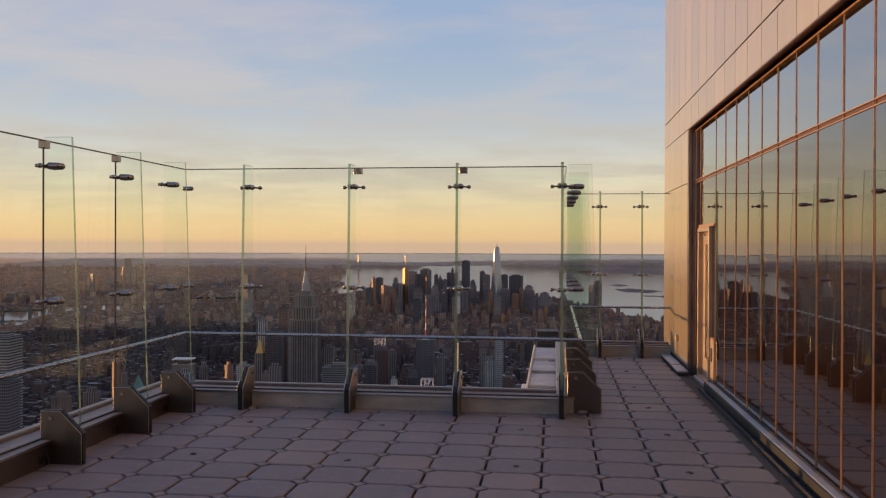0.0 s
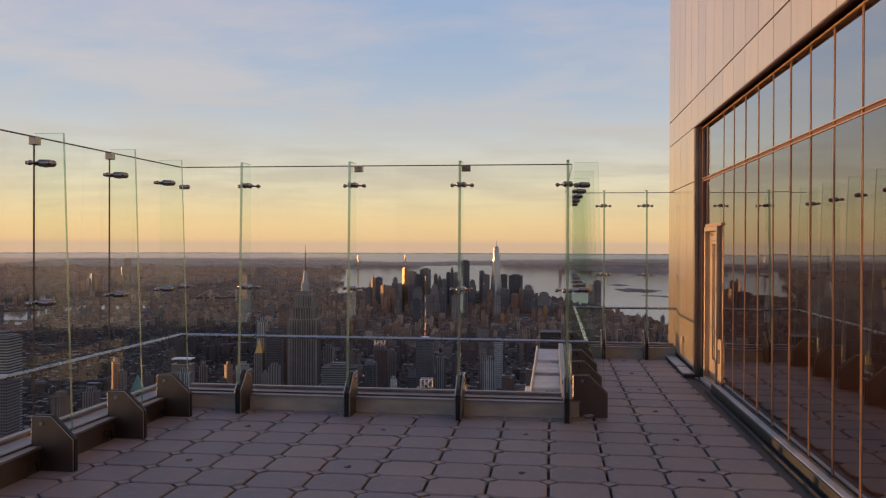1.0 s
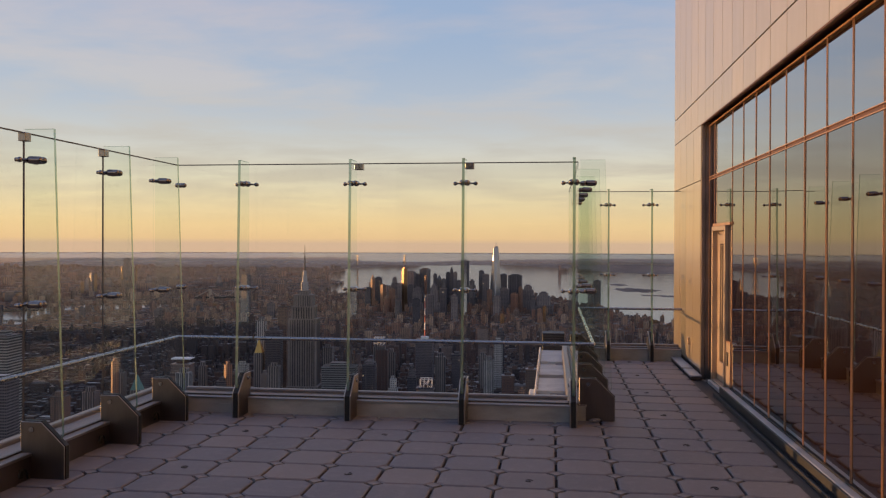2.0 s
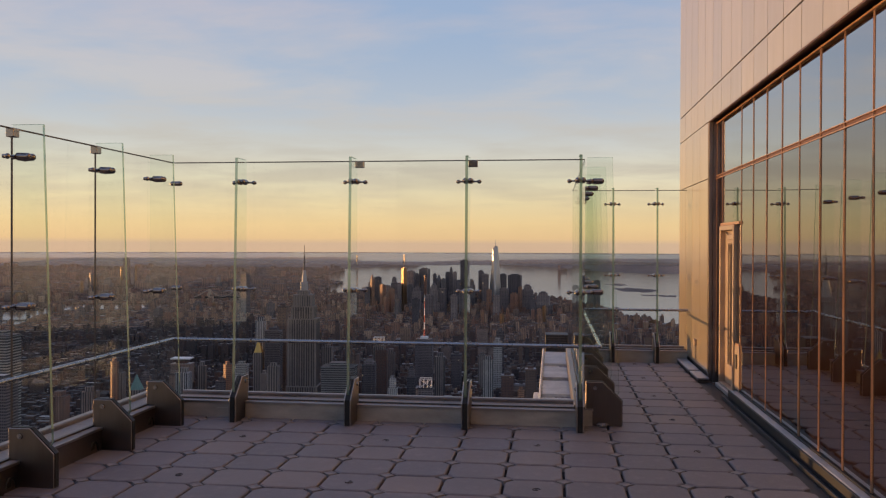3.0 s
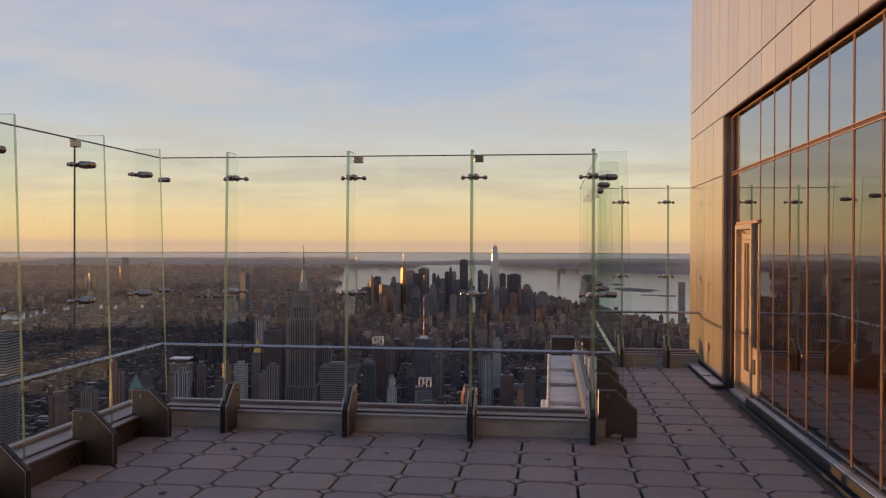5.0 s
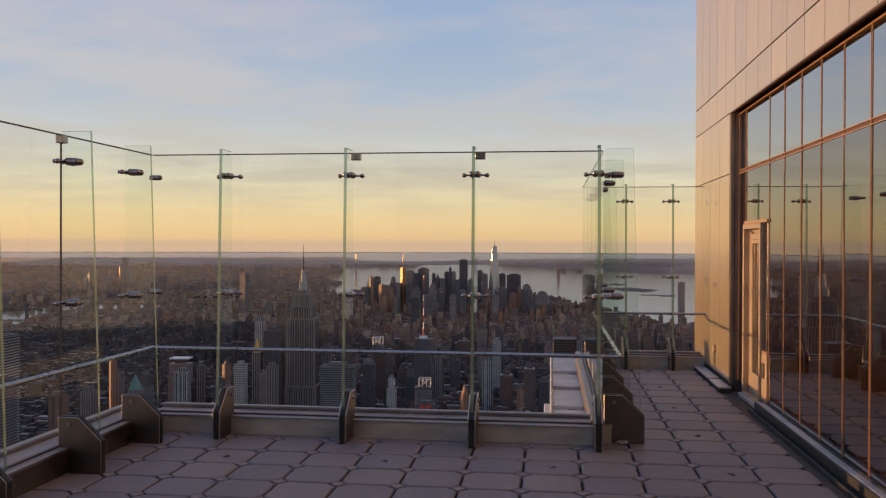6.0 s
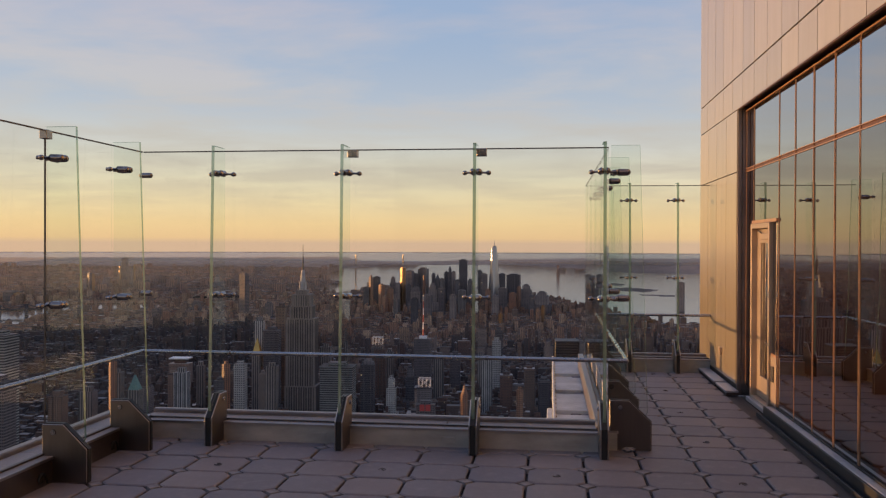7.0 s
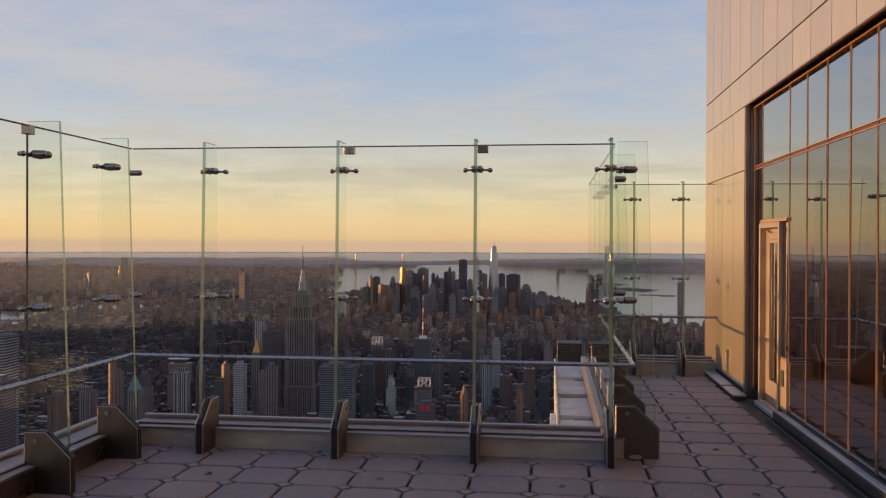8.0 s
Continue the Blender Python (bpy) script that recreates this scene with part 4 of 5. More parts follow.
# the great limestone tower with its mast
def mast_tower(az, dist):
    x, y, z, s = spot(az, dist)
    root = thing("mast_tower", "tall limestone tower with stepped crown and slender mast", "tower", "skyline towers", at=pose(x, y, z, 0, 0, 4))
    levels = [("base", 96, 58, -2, 60), ("lower_shaft", 66, 50, 60, 130), ("shaft", 60, 46, 130, 276), ("upper_shaft", 47, 40, 276, 303), ("shoulder", 39, 36, 303, 328), ("observatory", 22, 24, 328, 337)]
    for name, w, dp, z0, z1 in levels:
        bm = B()
        box(bm, -w / 2 * s, w / 2 * s, -dp / 2 * s, dp / 2 * s, z0 * s, z1 * s, 0.4)
        part(name, bm, MAT_SHADE if "shaft" in name else MAT_STONE, root)
        bm = B()
        box(bm, (-w / 2 - 0.8) * s, (w / 2 + 0.8) * s, (-dp / 2 - 1.6) * s, (dp / 2 + 0.8) * s, (z1 - 1.6) * s, (z1 + 0.5) * s, 0.3)
        part("coping", bm, MAT_LIMESTONE, root)
        n = max(4, round(w / 5.6))
        for i in range(n + 1):     # stone piers between the window bays
            broad = (2.2, 0.9, 1.5)[0 if i in (0, n) else 1 + i % 2]
            xx = (i / n - 0.5) * (w - 2)
            bm = B()
            box(bm, (xx - broad) * s, (xx + broad) * s, (-dp / 2 - 1.4) * s, (-dp / 2 + 1) * s, z0 * s, (z1 - 1.8) * s)
            part("pier", bm, MAT_LIMESTONE, root)
    bm = B()
    tube(bm, (0, 0, 336 * s), (0, 0, 362 * s), 7.5 * s, 5.6 * s, 12)
    tube(bm, (0, 0, 362 * s), (0, 0, 381 * s), 5.6 * s, 3.2 * s, 12)
    part("mast_base", bm, MAT_MAST, root)
    for q in range(4):
        bm = B()
        turn = Matrix.Rotation(radians(90 * q + 45), 4, "Z")
        box(bm, 4 * s, 9 * s, -0.9 * s, 0.9 * s, 336 * s, 356 * s)
        bm.transform(turn)
        part("buttress", bm, MAT_MAST, root)
    bm = B()
    tube(bm, (0, 0, 381 * s), (0, 0, 412 * s), 2.0 * s, 1.5 * s, 8)
    tube(bm, (0, 0, 412 * s), (0, 0, 436 * s), 0.9 * s, 0.5 * s, 6)
    part("antenna", bm, MAT_DARK, root)




def tapered_tower(az, dist):
    """Glass tower whose square plan turns by an eighth between base and roof."""
    x, y, z, s = spot(az, dist)
    root = thing("glass_tower", "tapered mirror glass tower with a spire, lit by low sun", "tower", "skyline towers", at=pose(x, y, z, 0, 0, -46))
    b, t = 31 * s, 22 * s
    bm = B()
    lowz, topz = 56 * s, 417 * s
    base = [bm.verts.new((b * cx, b * cy, lowz)) for cx, cy in ((-1, -1), (1, -1), (1, 1), (-1, 1))]
    head = [bm.verts.new((t * cx, t * cy, topz)) for cx, cy in ((0, -1), (1, 0), (0, 1), (-1, 0))]
    for i in range(4):
        bm.faces.new((base[i], base[(i + 1) % 4], head[i]))
        bm.faces.new((base[(i + 1) % 4], head[(i + 1) % 4], head[i]))
    bm.faces.new(head)
    bmesh.ops.recalc_face_normals(bm, faces=bm.faces)
    part("shaft", bm, MAT_SKYGLASS, root)
    bm = B()
    box(bm, -b, b, -b, b, -2 * s, lowz)
    part("podium", bm, MAT_TOWER, root)
    bm = B()
    tube(bm, (0, 0, topz), (0, 0, topz + 9 * s), 14 * s, 14 * s, 16)
    part("crown_ring", bm, MAT_MAST, root)
    bm = B()
    tube(bm, (0, 0, topz + 9 * s), (0, 0, 470 * s), 2.4 * s, 0.6 * s, 8)
    part("spire", bm, MAT_MAST, root)


mast_tower(-16.42, 1900)
MAT_SKYGLASS = plain("sky_glass", (0.44, 0.43, 0.43), 0.40, 0.8, 0.1, 0.02, 0.2, 0.0)
tapered_tower(-3.72, 5600)

# downtown skyline: bearing, distance, width, height, turn, style
DOWNTOWN_DARK_EAST = [
    (-11.55, 5700, 45, 216, 4, 0), (-10.47, 5800, 42, 217, 4, 1), (-9.37, 5750, 50, 254, -10, 0), (-8.97, 5850, 37, 232, 4, 0),
    (-7.77, 5800, 25, 234, 4, 0), (-6.91, 5850, 30, 244, 4, 0), (-6.43, 5700, 27, 250, 4, 0), (-6.17, 5600, 30, 200, 4, 0),
    (-5.78, 5700, 54, 330, 2, 0), (-12.24, 5500, 36, 156, 4, 0), (-9.42, 5300, 30, 182, 4, 0), (-7.82, 5200, 50, 199, 4, 1),
    (-8.93, 5250, 60, 180, -6, 1), (-9.03, 4500, 36, 148, 0, 0)]
DOWNTOWN_DARK_WEST = [
    (-4.68, 5750, 35, 259, 4, 0), (-3.44, 5800, 32, 215, 4, 0), (-3.19, 5650, 40, 241, -4, 0), (-2.42, 5700, 83, 234, -6, 3),
    (-1.58, 5500, 71, 183, 0, 1), (-0.54, 5300, 78, 150, -4, 1), (-3.13, 5350, 55, 163, 0, 0), (-1.26, 5000, 28, 139, 0, 0)]
DOWNTOWN_MAUVE = [
    (-8.45, 5900, 60, 266, -14, 3), (-7.19, 5500, 27, 213, 4, 0), (-6.67, 5750, 25, 285, -6, 1), (-5.31, 5500, 40, 215, -10, 1),
    (-4.39, 5600, 43, 241, 6, 0), (-10.14, 5400, 29, 187, 4, 0), (-7.23, 5150, 37, 173, -12, 0), (-3.65, 4900, 39, 144, 4, 0),
    (-8.19, 4800, 49, 150, 0, 0), (-10.23, 4700, 27, 130, -20, 0), (-6.47, 4800, 33, 150, -10, 0), (-5.88, 5200, 47, 155, 4, 0),
    (-7.5, 5650, 27, 239, -20, 2)]
DOWNTOWN_WARM = [
    (-11.94, 5500, 23, 245, -48, 2), (-11.24, 5300, 30, 184, -46, 0), (-10.65, 5250, 30, 163, -46, 0), (-2.07, 5350, 20, 171, -45, 0),
    (-2.48, 5100, 34, 146, -30, 0), (-4.13, 5200, 26, 161, -42, 0), (-4.57, 4500, 16, 90, -45, 0), (-2.9, 4600, 15, 95, -45, 0),
    (-0.81, 4550, 19, 96, -45, 0), (-11.0, 5150, 26, 120, -40, 0), (-8.41, 5600, 14, 228, -45, 0)]
FLARES = [
    (-9.82, 5400, 29, 285, -52, 0), (-3.28, 4350, 16, 84, -45, 0), (-0.49, 4700, 14, 100, -45, 0),
    (-29.35, 8150, 30, 160, -46, 0), (-26.95, 9250, 18, 210, -44, 0), (-27.8, 9350, 18, 190, -45, 0), (-22.3, 6000, 60, 32, -45, 0),
    (-33.6, 6900, 70, 72, -40, 0), (-30.1, 7800, 26, 110, -45, 0), (5.4, 4800, 40, 30, -45, 0), (6.6, 4700, 40, 34, -48, 0)]
rnd = random.Random(21)
for rows, mats, label in (
        (DOWNTOWN_DARK_EAST + DOWNTOWN_DARK_WEST, (MAT_TOWER, MAT_SKYLINE), "dark downtown office tower against the harbour"),
        (DOWNTOWN_MAUVE, (MAT_SKYLINE, MAT_STONE), "grey stone downtown office tower by the harbour"),
        (DOWNTOWN_WARM, (MAT_BRICKLIT,), "brick tower tinted orange as if in low sun"),
        (FLARES, (MAT_GLINT,), "glass tower tinted gold, turned to the low sun")):
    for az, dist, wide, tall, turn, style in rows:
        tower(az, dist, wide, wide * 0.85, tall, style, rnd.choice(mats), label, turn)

# low sheds and piers on the western shore, most tinted a sunlit orange
PIERS = [(4.3, 4500, 46, 24), (4.9, 4350, 30, 30), (5.7, 4550, 60, 18), (6.2, 4300, 34, 26), (7.1, 4450, 52, 22), (7.7, 4600, 40, 30), (8.5, 4350, 44, 20), (1.6, 4700, 30, 24)]
for i, (az, dist, wide, tall) in enumerate(PIERS):
    tower(az, dist, wide, wide * 0.6, tall, 0, (MAT_BRICKLIT, MAT_RIBBED)[i % 4 == 2], ("low brick shed by the water, tinted sun orange", "low pale blue shed by the water")[i % 4 == 2], -42)

# river-side and far-shore towers
SHORE = [
    (-20.2, 5200, 44, 252), (-27.5, 9500, 56, 275), (-27.1, 9300, 36, 180), (-29.5, 8200, 50, 165), (-29.75, 8300, 40, 120),
    (-21.9, 8600, 36, 130), (-26.2, 9400, 40, 110), (-28.6, 9000, 60, 95), (-24.4, 9000, 50, 105), (-33.9, 7000, 120, 80),
    (-25.6, 5000, 40, 70), (-23.2, 5600, 46, 75), (-30.2, 5000, 44, 90), (-18.6, 5000, 40, 95), (2.95, 6000, 50, 190),
    (2.55, 5900, 34, 165), (8.4, 5800, 44, 190),
]
for az, dist, wide, tall in SHORE:
    tower(az, dist, wide, wide * 0.8, tall, rnd.choice((0, 0, 1)), MAT_SKYLINE, "distant brick and glass tower by the water", rnd.uniform(-40, 4))

# towers of the near streets, whose tops show under the hand rail
UPTOWN_EAST = [
    (-34.5, 1250, 48, 290), (-31.3, 1700, 40, 180), (-27.9, 1800, 30, 205), (-26.3, 1900, 44, 190), (-24.6, 2000, 30, 165),
    (-22.9, 2050, 26, 175), (-21.7, 1900, 34, 160), (-21, 2100, 40, 150), (-18.4, 1750, 34, 215), (-17.6, 2150, 34, 225),
    (-14, 1650, 62, 175), (-13.6, 2300, 14, 238), (-12.1, 1950, 40, 190), (-11.3, 2150, 46, 195), (-10.7, 2300, 30, 165),
    (-9.3, 2050, 34, 165), (-8.5, 1900, 52, 135),
]
UPTOWN_WEST = [
    (-7.4, 2150, 40, 175), (-6.3, 2300, 44, 160), (-5.4, 1850, 50, 140), (-4.6, 2250, 30, 165), (-3.4, 2350, 32, 225),
    (-2.9, 2000, 46, 150), (-1.3, 2100, 40, 150), (-0.4, 1900, 40, 155), (0.8, 2200, 46, 175), (2, 2600, 50, 160),
    (-15.2, 1600, 40, 130), (-23.8, 1700, 44, 120), (-29.6, 1900, 44, 150), (-8.9, 1750, 60, 105), (-6.9, 1700, 46, 100),
    (-19.9, 1700, 50, 118), (-10, 1650, 48, 100), (-3.9, 1700, 50, 98),
]
for i, (az, dist, wide, tall) in enumerate(UPTOWN_EAST + UPTOWN_WEST):
    tower(az, dist, wide * 0.62, wide * 0.6, tall * 0.9, (0, 3, 0, 1)[i % 4], (MAT_TOWER, MAT_BRICK, MAT_STONE)[i % 3], "mid-rise office tower among the streets below")

SPECIAL = [
    (-19.35, 2000, 20, 20, 222, 2, MAT_STONE, "gold-roofed stone office tower among the streets"),
    (-26.88, 1700, 22, 22, 193, 2, MAT_STONE, "green-roofed stone tower with a steep copper roof"),
    (-24.05, 1750, 25, 22, 187, 3, MAT_RIBBED, "pale blue tower with strong vertical ribs"),
    (-24.14, 2300, 50, 34, 130, 0, MAT_BRICK, "broad hall under a pale flat roof"),
    (-20.42, 1800, 22, 22, 192, 0, MAT_PALE, "white gridded apartment tower"),
    (-18.99, 1850, 11, 16, 164, 0, MAT_LIMESTONE, "slim pale stone slab tower"),
    (-28.2, 1750, 9, 12, 213, 0, MAT_BRICKLIT, "slim brick tower tinted orange as if in low sun"),
    (-21.33, 1900, 11, 14, 179, 0, MAT_BRICKLIT, "slim brick tower tinted orange as if in low sun"),
    (-14.1, 1650, 62, 44, 206, 0, MAT_BAND, "glass office block with pale floor bands"),
    (-12.12, 1900, 29, 24, 173, 3, MAT_TOWER, "dark glass tower with pale ribs and orange edge"),
    (-11.48, 2150, 27, 24, 182, 0, MAT_STONE, "grey stone slab with an open roof frame"),
    (-10.56, 1900, 20, 20, 148, 1, MAT_PALE, "stepped grey apartment tower"),
    (-8.35, 1750, 29, 26, 147, 0, MAT_TOWER, "dark office block with a white roof frame"),
    (-8.27, 1600, 35, 20, 140, 0, MAT_TOWER, "dark office block with a red rooftop sign"),
    (-5.69, 1750, 11, 11, 155, 2, MAT_BRICKLIT, "slim tower with a pointed roof, tinted sunlit orange"),
    (-3.55, 2250, 22, 20, 186, 3, MAT_PALE, "pale ribbed stone office tower"),
    (-4.18, 2000, 24, 22, 170, 3, MAT_RIBBED, "blue-grey ribbed glass tower"),
    (-1.36, 1900, 23, 22, 165, 0, MAT_BRICK, "brown brick tower with a flat roof"),
    (-1.98, 1750, 9, 10, 143, 0, MAT_BRICKLIT, "slim brick tower tinted orange as if in low sun"),
    (-19.21, 2050, 20, 20, 258, 3, MAT_RIBBED, "blue-grey ribbed glass tower"),
    (-18.39, 2000, 34, 30, 240, 0, MAT_TOWER, "dark glass slab beside the limestone tower"),
    (-17.79, 2100, 21, 24, 288, 0, MAT_BRICK, "tall dark brick tower behind the limestone tower"),
    (-14.9, 2000, 24, 22, 200, 0, MAT_STONE, "grey stone slab tower"),
    (-34.51, 1450, 40, 40, 300, 0, MAT_BAND, "blue glass tower with pale floor bands"),
]
for az, dist, wide, deep, tall, style, mat, label in SPECIAL:
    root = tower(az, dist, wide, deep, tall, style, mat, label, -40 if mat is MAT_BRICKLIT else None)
    if "red rooftop" in label:
        for ox in (-6, 5):
            bm = B()
            box(bm, ox - 4.5, ox + 4.5, -11.2, -10.4, tall - 11, tall + 1)
            part("sign_panel", bm, MAT_RED, root, "red sign panel")
    if "roof frame" in label:
        hi = tall + 18
        bm = B()
        for ox in (-12, -4, 4, 12):
            for oy in (-11, 9):
                tube(bm, (ox, oy, tall), (ox, oy, hi), 0.55, sides=4)
        for oy in (-11, 9):
            box(bm, -12.5, 12.5, oy - 0.6, oy + 0.6, hi - 0.6, hi + 0.6)
            tube(bm, (-12, oy, tall), (12, oy, hi), 0.35, sides=4)
            tube(bm, (12, oy, tall), (-12, oy, hi), 0.35, sides=4)
        part("roof_frame", bm, MAT_WHITE, root, "white steel roof frame")
    if "hall" in label:
        bm = B()
        box(bm, -24, 24, -16, 16, tall + 4, tall + 7, 0.5)
        part("flat_roof", bm, MAT_WHITE, root, "pale flat roof")

# red and white lattice antenna on a tower
x, y, z, s = spot(-8.45, 2300)
root = thing("antenna_tower", "dark tower with a red and white lattice antenna", "tower", "skyline towers", at=pose(x, y, z))
bm = B()
box(bm, -21, 21, -18, 18, 0, 175)
part("shaft", bm, MAT_TOWER, root)
for i in range(6):
    bm = B()
    tube(bm, (0, 0, 180 + i * 18), (0, 0, 198 + i * 18), 1.7 - i * 0.24, 1.46 - i * 0.24, 4)
    part("mast_section", bm, (MAT_RED, MAT_WHITE)[i % 2], root)
bm = B()
box(bm, -9, 9, -9, 9, 175, 181)
part("mast_deck", bm, MAT_WHITE, root)

# suspension bridge over the river
def bridge(az0, az1, dist, deck, tower_h, label, metal):
    p, q = spot(az0, dist), spot(az1, dist)
    s = p[3]
    a, b = Vector(p[:3]), Vector(q[:3])
    root = thing("bridge", label, "bridge")
    bm = B()
    tube(bm, a + Vector((0, 0, deck * s)), b + Vector((0, 0, deck * s)), 7 * s, sides=4)
    part("deck", bm, MAT_BRICK, root)
    for f in (0.27, 0.73):
        c = a.lerp(b, f)
        bm = B()
        box(bm, c.x - 9 * s, c.x + 9 * s, c.y - 6 * s, c.y + 6 * s, c.z, c.z + tower_h * s)
        part("pylon", bm, metal, root)
    n = 24
    for k in range(n):
        f0, f1 = k / n, (k + 1) / n

        def sag(f):
            u = (f - 0.27) / 0.46 * 2 - 1
            h = deck + 4 + (tower_h - deck - 4) * (u * u if abs(u) < 1 else max(0, 1 - (abs(u) - 1) * 0.9))
            return a.lerp(b, f) + Vector((0, 0, h * s))
        bm = B()
        tube(bm, sag(f0), sag(f1), 3.0 * s, sides=5)
        part("cable", bm, metal, root)


bridge(-23.4, -19.9, 6500, 42, 102, "copper-lit suspension bridge over the river", MAT_DOOR)
bridge(-35.4, -32.2, 5750, 32, 66, "dark grey bridge over the river", MAT_TOWER)
for az in (-12.95, -9.82):
    x, y, z, s = spot(az, 17500)
    bm = B()
    box(bm, -14 * s, -7 * s, -9 * s, 9 * s, 0, 211 * s)
    box(bm, 7 * s, 14 * s, -9 * s, 9 * s, 0, 211 * s)
    box(bm, -8 * s, 8 * s, -7 * s, 7 * s, 190 * s, 205 * s)
    box(bm, -8 * s, 8 * s, -7 * s, 7 * s, 70 * s, 84 * s)
    ob = tagged(part("bridge_pylon", bm, MAT_DOOR), "far bridge pylon lit orange by low sun", "bridge pylon", "far bridge pylons")
    ob.location = (x, y, z)
    ob.rotation_euler = (0, 0, radians(-40))

# low ridges on the horizon
def ridge(az0, az1, dist, tall, seed, label):
    verts, faces = [], []
    n = 160
    for i in range(n + 1):
        az = az0 + (az1 - az0) * i / n
        x, y, z, s = spot(az, dist)
        edge = min(1.0, 6 * min(i, n - i) / n)
        h = tall * edge * (0.65 + 0.5 * noise.noise((i * 0.06, seed, 0)) + 0.18 * noise.noise((i * 0.5, seed, 2)))
        for k, (out, up_) in enumerate(((0.998, 0), (1.0, 1.0), (1.002, 0))):
            verts.append((x * out, y * out, z - 8 * s + (h + 8) * s * up_))
    for i in range(n):
        for k in range(2):
            faces.append((i * 3 + k, i * 3 + 3 + k, i * 3 + 4 + k, i * 3 + 1 + k))
    me = bpy.data.meshes.new("ridge")
    me.from_pydata(verts, [], faces)
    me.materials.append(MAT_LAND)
    tagged(new("ridge", me), label, "hills", kind="structure")


ridge(-4.5, 24, 19000, 105, 1.0, "low wooded hills on the far shore")
ridge(-14.5, -8.5, 17000, 30, 4.0, "low wooded far shore")

# ---- haze over the far shore, put in as pale see-through sheets ----
def haze_sheet(radius, cover, z0, z1, z2, z3):
    """A curved see-through sheet far out that stands for haze: it thickens from z0 to z1 and thins again from z2 to z3.
    """
    m, w = material("haze_tint")
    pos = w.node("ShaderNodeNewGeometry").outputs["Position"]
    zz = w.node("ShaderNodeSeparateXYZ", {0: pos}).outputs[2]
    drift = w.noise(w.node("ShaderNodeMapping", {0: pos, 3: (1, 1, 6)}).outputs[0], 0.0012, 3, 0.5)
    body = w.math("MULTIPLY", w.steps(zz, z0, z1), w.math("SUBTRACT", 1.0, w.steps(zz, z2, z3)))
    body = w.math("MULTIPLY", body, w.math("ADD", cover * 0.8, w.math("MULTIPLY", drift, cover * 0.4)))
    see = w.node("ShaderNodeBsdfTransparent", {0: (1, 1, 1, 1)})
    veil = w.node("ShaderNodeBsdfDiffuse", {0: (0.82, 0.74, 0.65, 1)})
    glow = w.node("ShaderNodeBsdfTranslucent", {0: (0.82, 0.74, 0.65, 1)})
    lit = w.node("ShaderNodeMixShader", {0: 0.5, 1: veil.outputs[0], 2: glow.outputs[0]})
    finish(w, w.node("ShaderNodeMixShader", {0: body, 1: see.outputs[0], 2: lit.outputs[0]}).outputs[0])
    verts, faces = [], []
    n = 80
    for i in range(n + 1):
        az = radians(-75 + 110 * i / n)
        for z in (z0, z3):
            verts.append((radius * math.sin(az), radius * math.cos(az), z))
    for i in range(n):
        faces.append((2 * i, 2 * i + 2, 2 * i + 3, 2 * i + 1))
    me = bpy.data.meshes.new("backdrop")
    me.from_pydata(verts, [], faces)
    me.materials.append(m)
    ob = tagged(new("backdrop", me), "pale see-through sheet standing in for far haze", "haze", kind="structure")
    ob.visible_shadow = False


haze_sheet(3480, 0.10, -215, -110, -70, -34)
haze_sheet(4300, 0.36, -150, -75, -50, -37)

# ---- pavers, last ----
paving = thing("pavement", "octagonal grey-pink concrete pavers with small diamond inserts", "paving", kind="structure")
P = 0.55
CUT, GAP = 0.076, 0.0145


def octagon(p, cut, h, bevel):
    """A paver with clipped corners and worn upper edges, centred on its cell."""
    bm = B()
    r, q, c = p / 2 - GAP * 0.9, p / 2 - GAP * 1.0, cut
    ring = [(-r + c, -q), (r - c, -q), (r, -q + c), (r, q - c), (r - c, q), (-r + c, q), (-r, q - c), (-r, -q + c)]
    lo = [bm.verts.new((x, y, -h)) for x, y in ring]
    mid = [bm.verts.new((x, y, -bevel)) for x, y in ring]
    k = 1 - bevel * 1.4 / r
    hi = [bm.verts.new((x * k, y * k, 0)) for x, y in ring]
    for a, b in ((lo, mid), (mid, hi)):
        for i in range(8):
            bm.faces.new((a[i], a[(i + 1) % 8], b[(i + 1) % 8], b[i]))
    bm.faces.new(hi)
    return bm


bm = octagon(P, CUT, 0.045, 0.009)
pav = bpy.data.meshes.new("paver")
bm.to_mesh(pav)
bm.free()
pav.materials.append(MAT_PAVER)
bm = B()
d = CUT - 0.004
ring = [(-d, 0), (0, -d), (d, 0), (0, d)]
lo = [bm.verts.new((x, y, -0.045)) for x, y in ring]
hi = [bm.verts.new((x * 0.93, y * 0.93, -0.001)) for x, y in ring]
for i in range(4):
    bm.faces.new((lo[i], lo[(i + 1) % 4], hi[(i + 1) % 4], hi[i]))
bm.faces.new(hi)
ins = bpy.data.meshes.new("insert")
bm.to_mesh(ins)
bm.free()
ins.materials.append(MAT_INSERT)
bm = B()
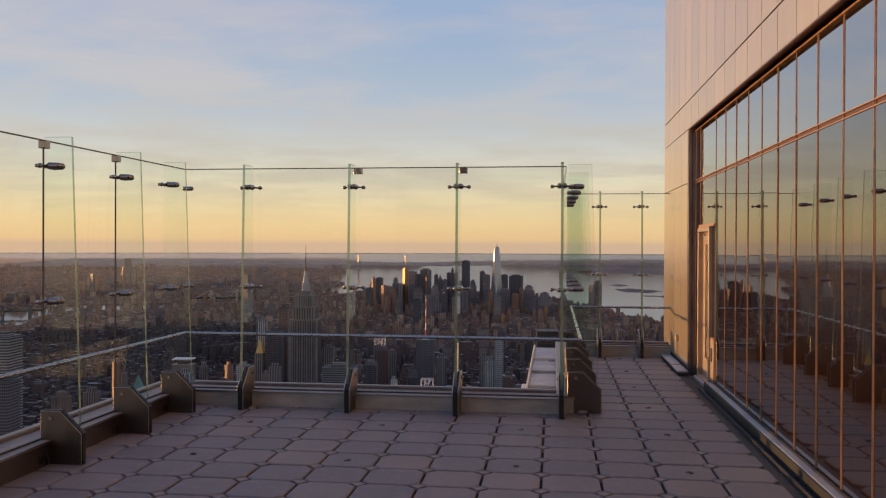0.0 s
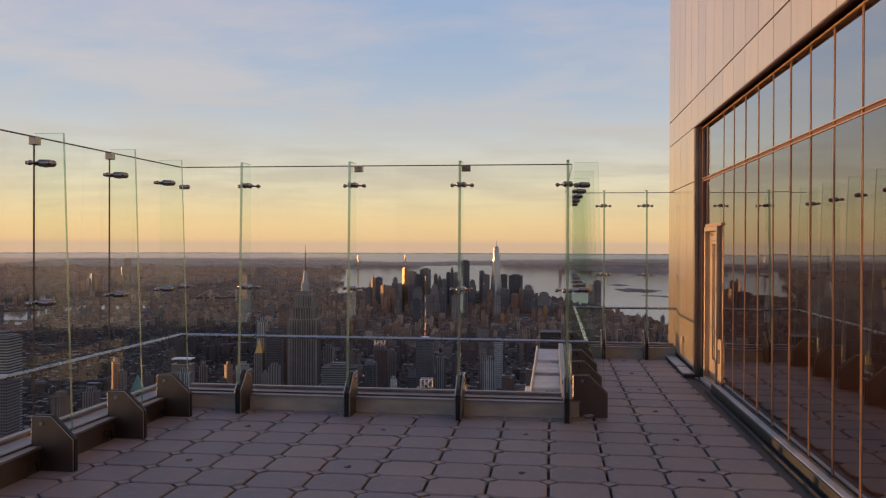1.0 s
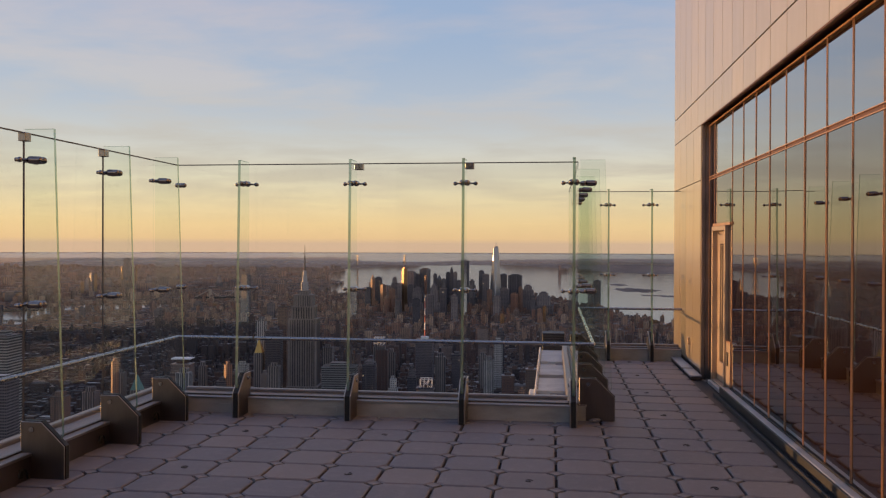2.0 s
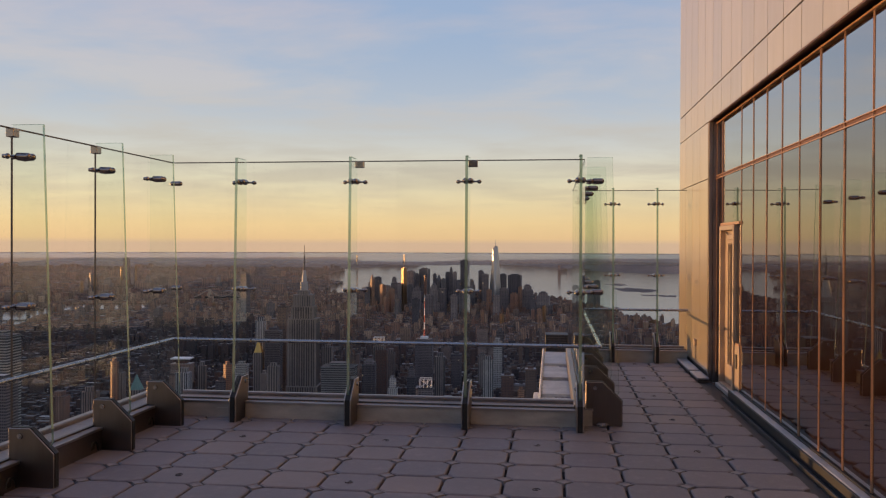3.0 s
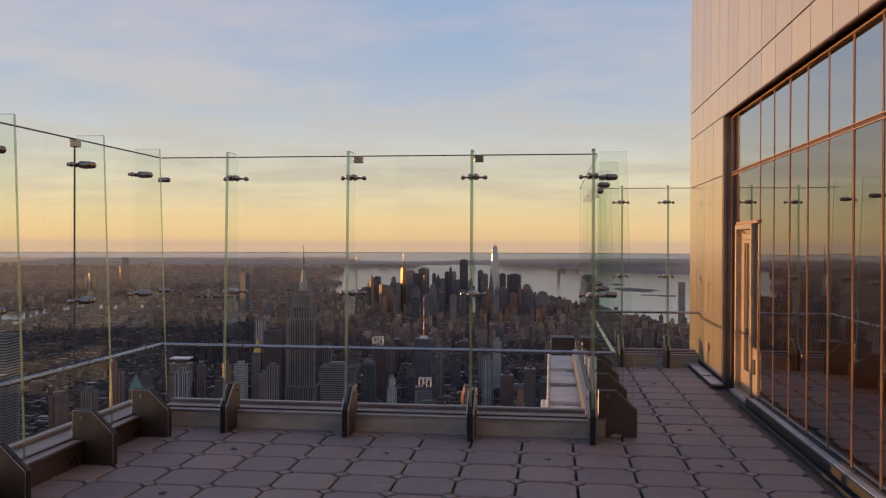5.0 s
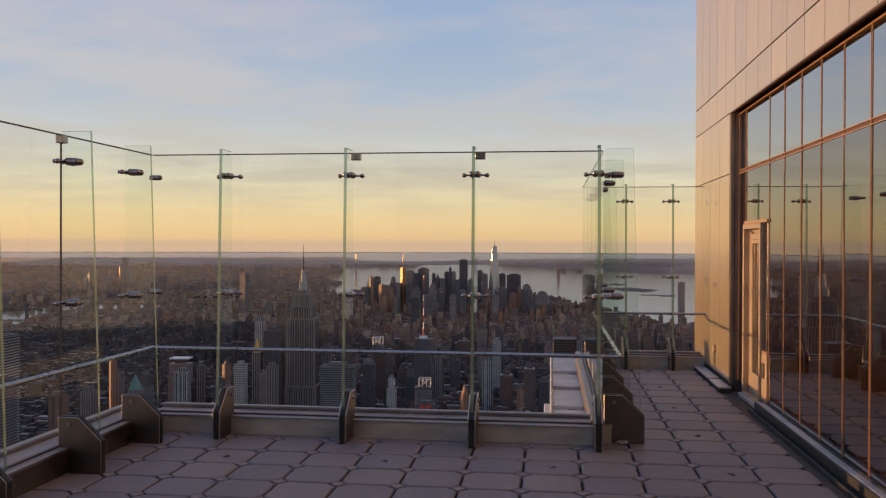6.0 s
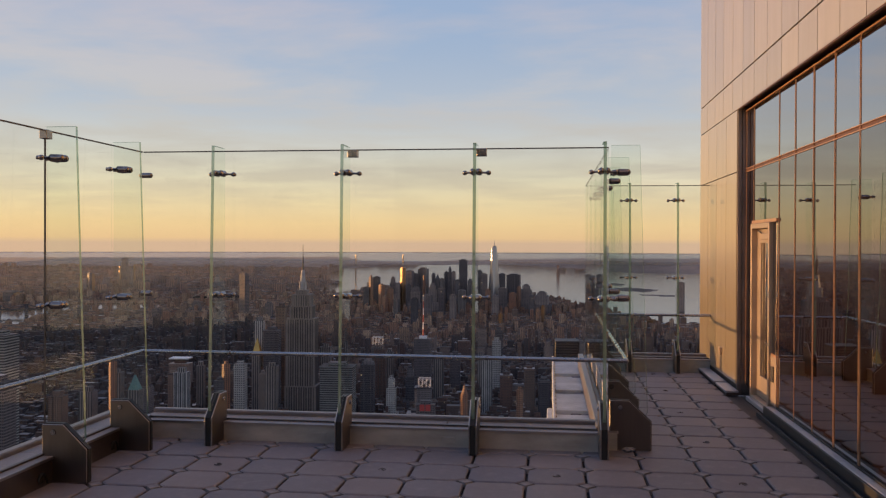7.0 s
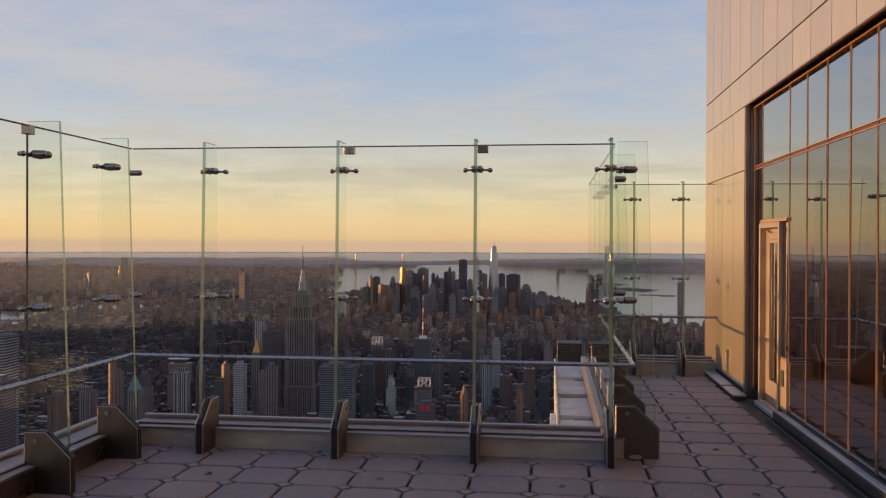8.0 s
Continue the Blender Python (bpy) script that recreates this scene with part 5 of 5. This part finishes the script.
for k in range(9):          # an open ring on a small boss
    a0, a1 = radians(40 + k * 32), radians(40 + (k + 1) * 32)
    tube(bm, (0.034 * math.cos(a0), 0.034 * math.sin(a0), 0), (0.034 * math.cos(a1), 0.034 * math.sin(a1), 0), 0.005, sides=5)
tube(bm, (0, 0, -0.004), (0, 0, 0.003), 0.010, sides=6)
ring_me = bpy.data.meshes.new("lift_ring")
bm.to_mesh(ring_me)
bm.free()
ring_me.materials.append(MAT_DARK)
GX, GY = -0.158, 8.83          # one crossing of the joints
rnd = random.Random(3)
rest = B()
for i in range(-9, 4):
    for j in range(-33, 16):
        x, y = GX + i * P, GY + j * P          # crossing at the near left corner of the cell
        cx, cy = x + P / 2, y + P / 2
        if cx > 1.99 or cx < -5.1 or cy > 17.2 or cy < NEAR or (cy > 11.4 and cx < 0.1):
            continue
        if cy > 6.6:
            p = shared("paver", pav, paving, (cx, cy, rnd.uniform(-0.003, 0.002)))
            p.rotation_euler = (radians(rnd.uniform(-0.25, 0.25)), radians(rnd.uniform(-0.25, 0.25)), radians(rnd.uniform(-0.25, 0.25)))
            shared("insert", ins, paving, (x, y, rnd.uniform(-0.003, 0.001)))
            if i % 3 == 2 and j % 3 == 2:
                shared("lift_ring", ring_me, paving, (cx + rnd.uniform(-0.04, 0.04), cy + rnd.uniform(-0.05, 0.02), 0.002)).rotation_euler = (0, 0, rnd.uniform(0, 6))
        else:
            box(rest, cx - P / 2 + GAP, cx + P / 2 - GAP, cy - P / 2 + GAP, cy + P / 2 - GAP, -0.045, 0)
tagged(part("paver_rest", rest, MAT_PAVER, paving), kind="stuff")

# a scrap of crumpled paper against the shoe
bm = B()
bmesh.ops.create_icosphere(bm, subdivisions=3, radius=0.05)
for v in bm.verts:
    n = noise.noise(v.co * 40.0) + 0.6 * noise.noise(v.co * 90.0)
    v.co *= 1 + 0.45 * n
    v.co.z = max(-0.02, v.co.z * 0.5)
    v.co.x *= 1.3
scrap = tagged(part("paper_scrap", bm, MAT_LEDGE), "crumpled off-white paper scrap on the pavers", "litter")
scrap.location = (0.33, 11.27, 0.021)
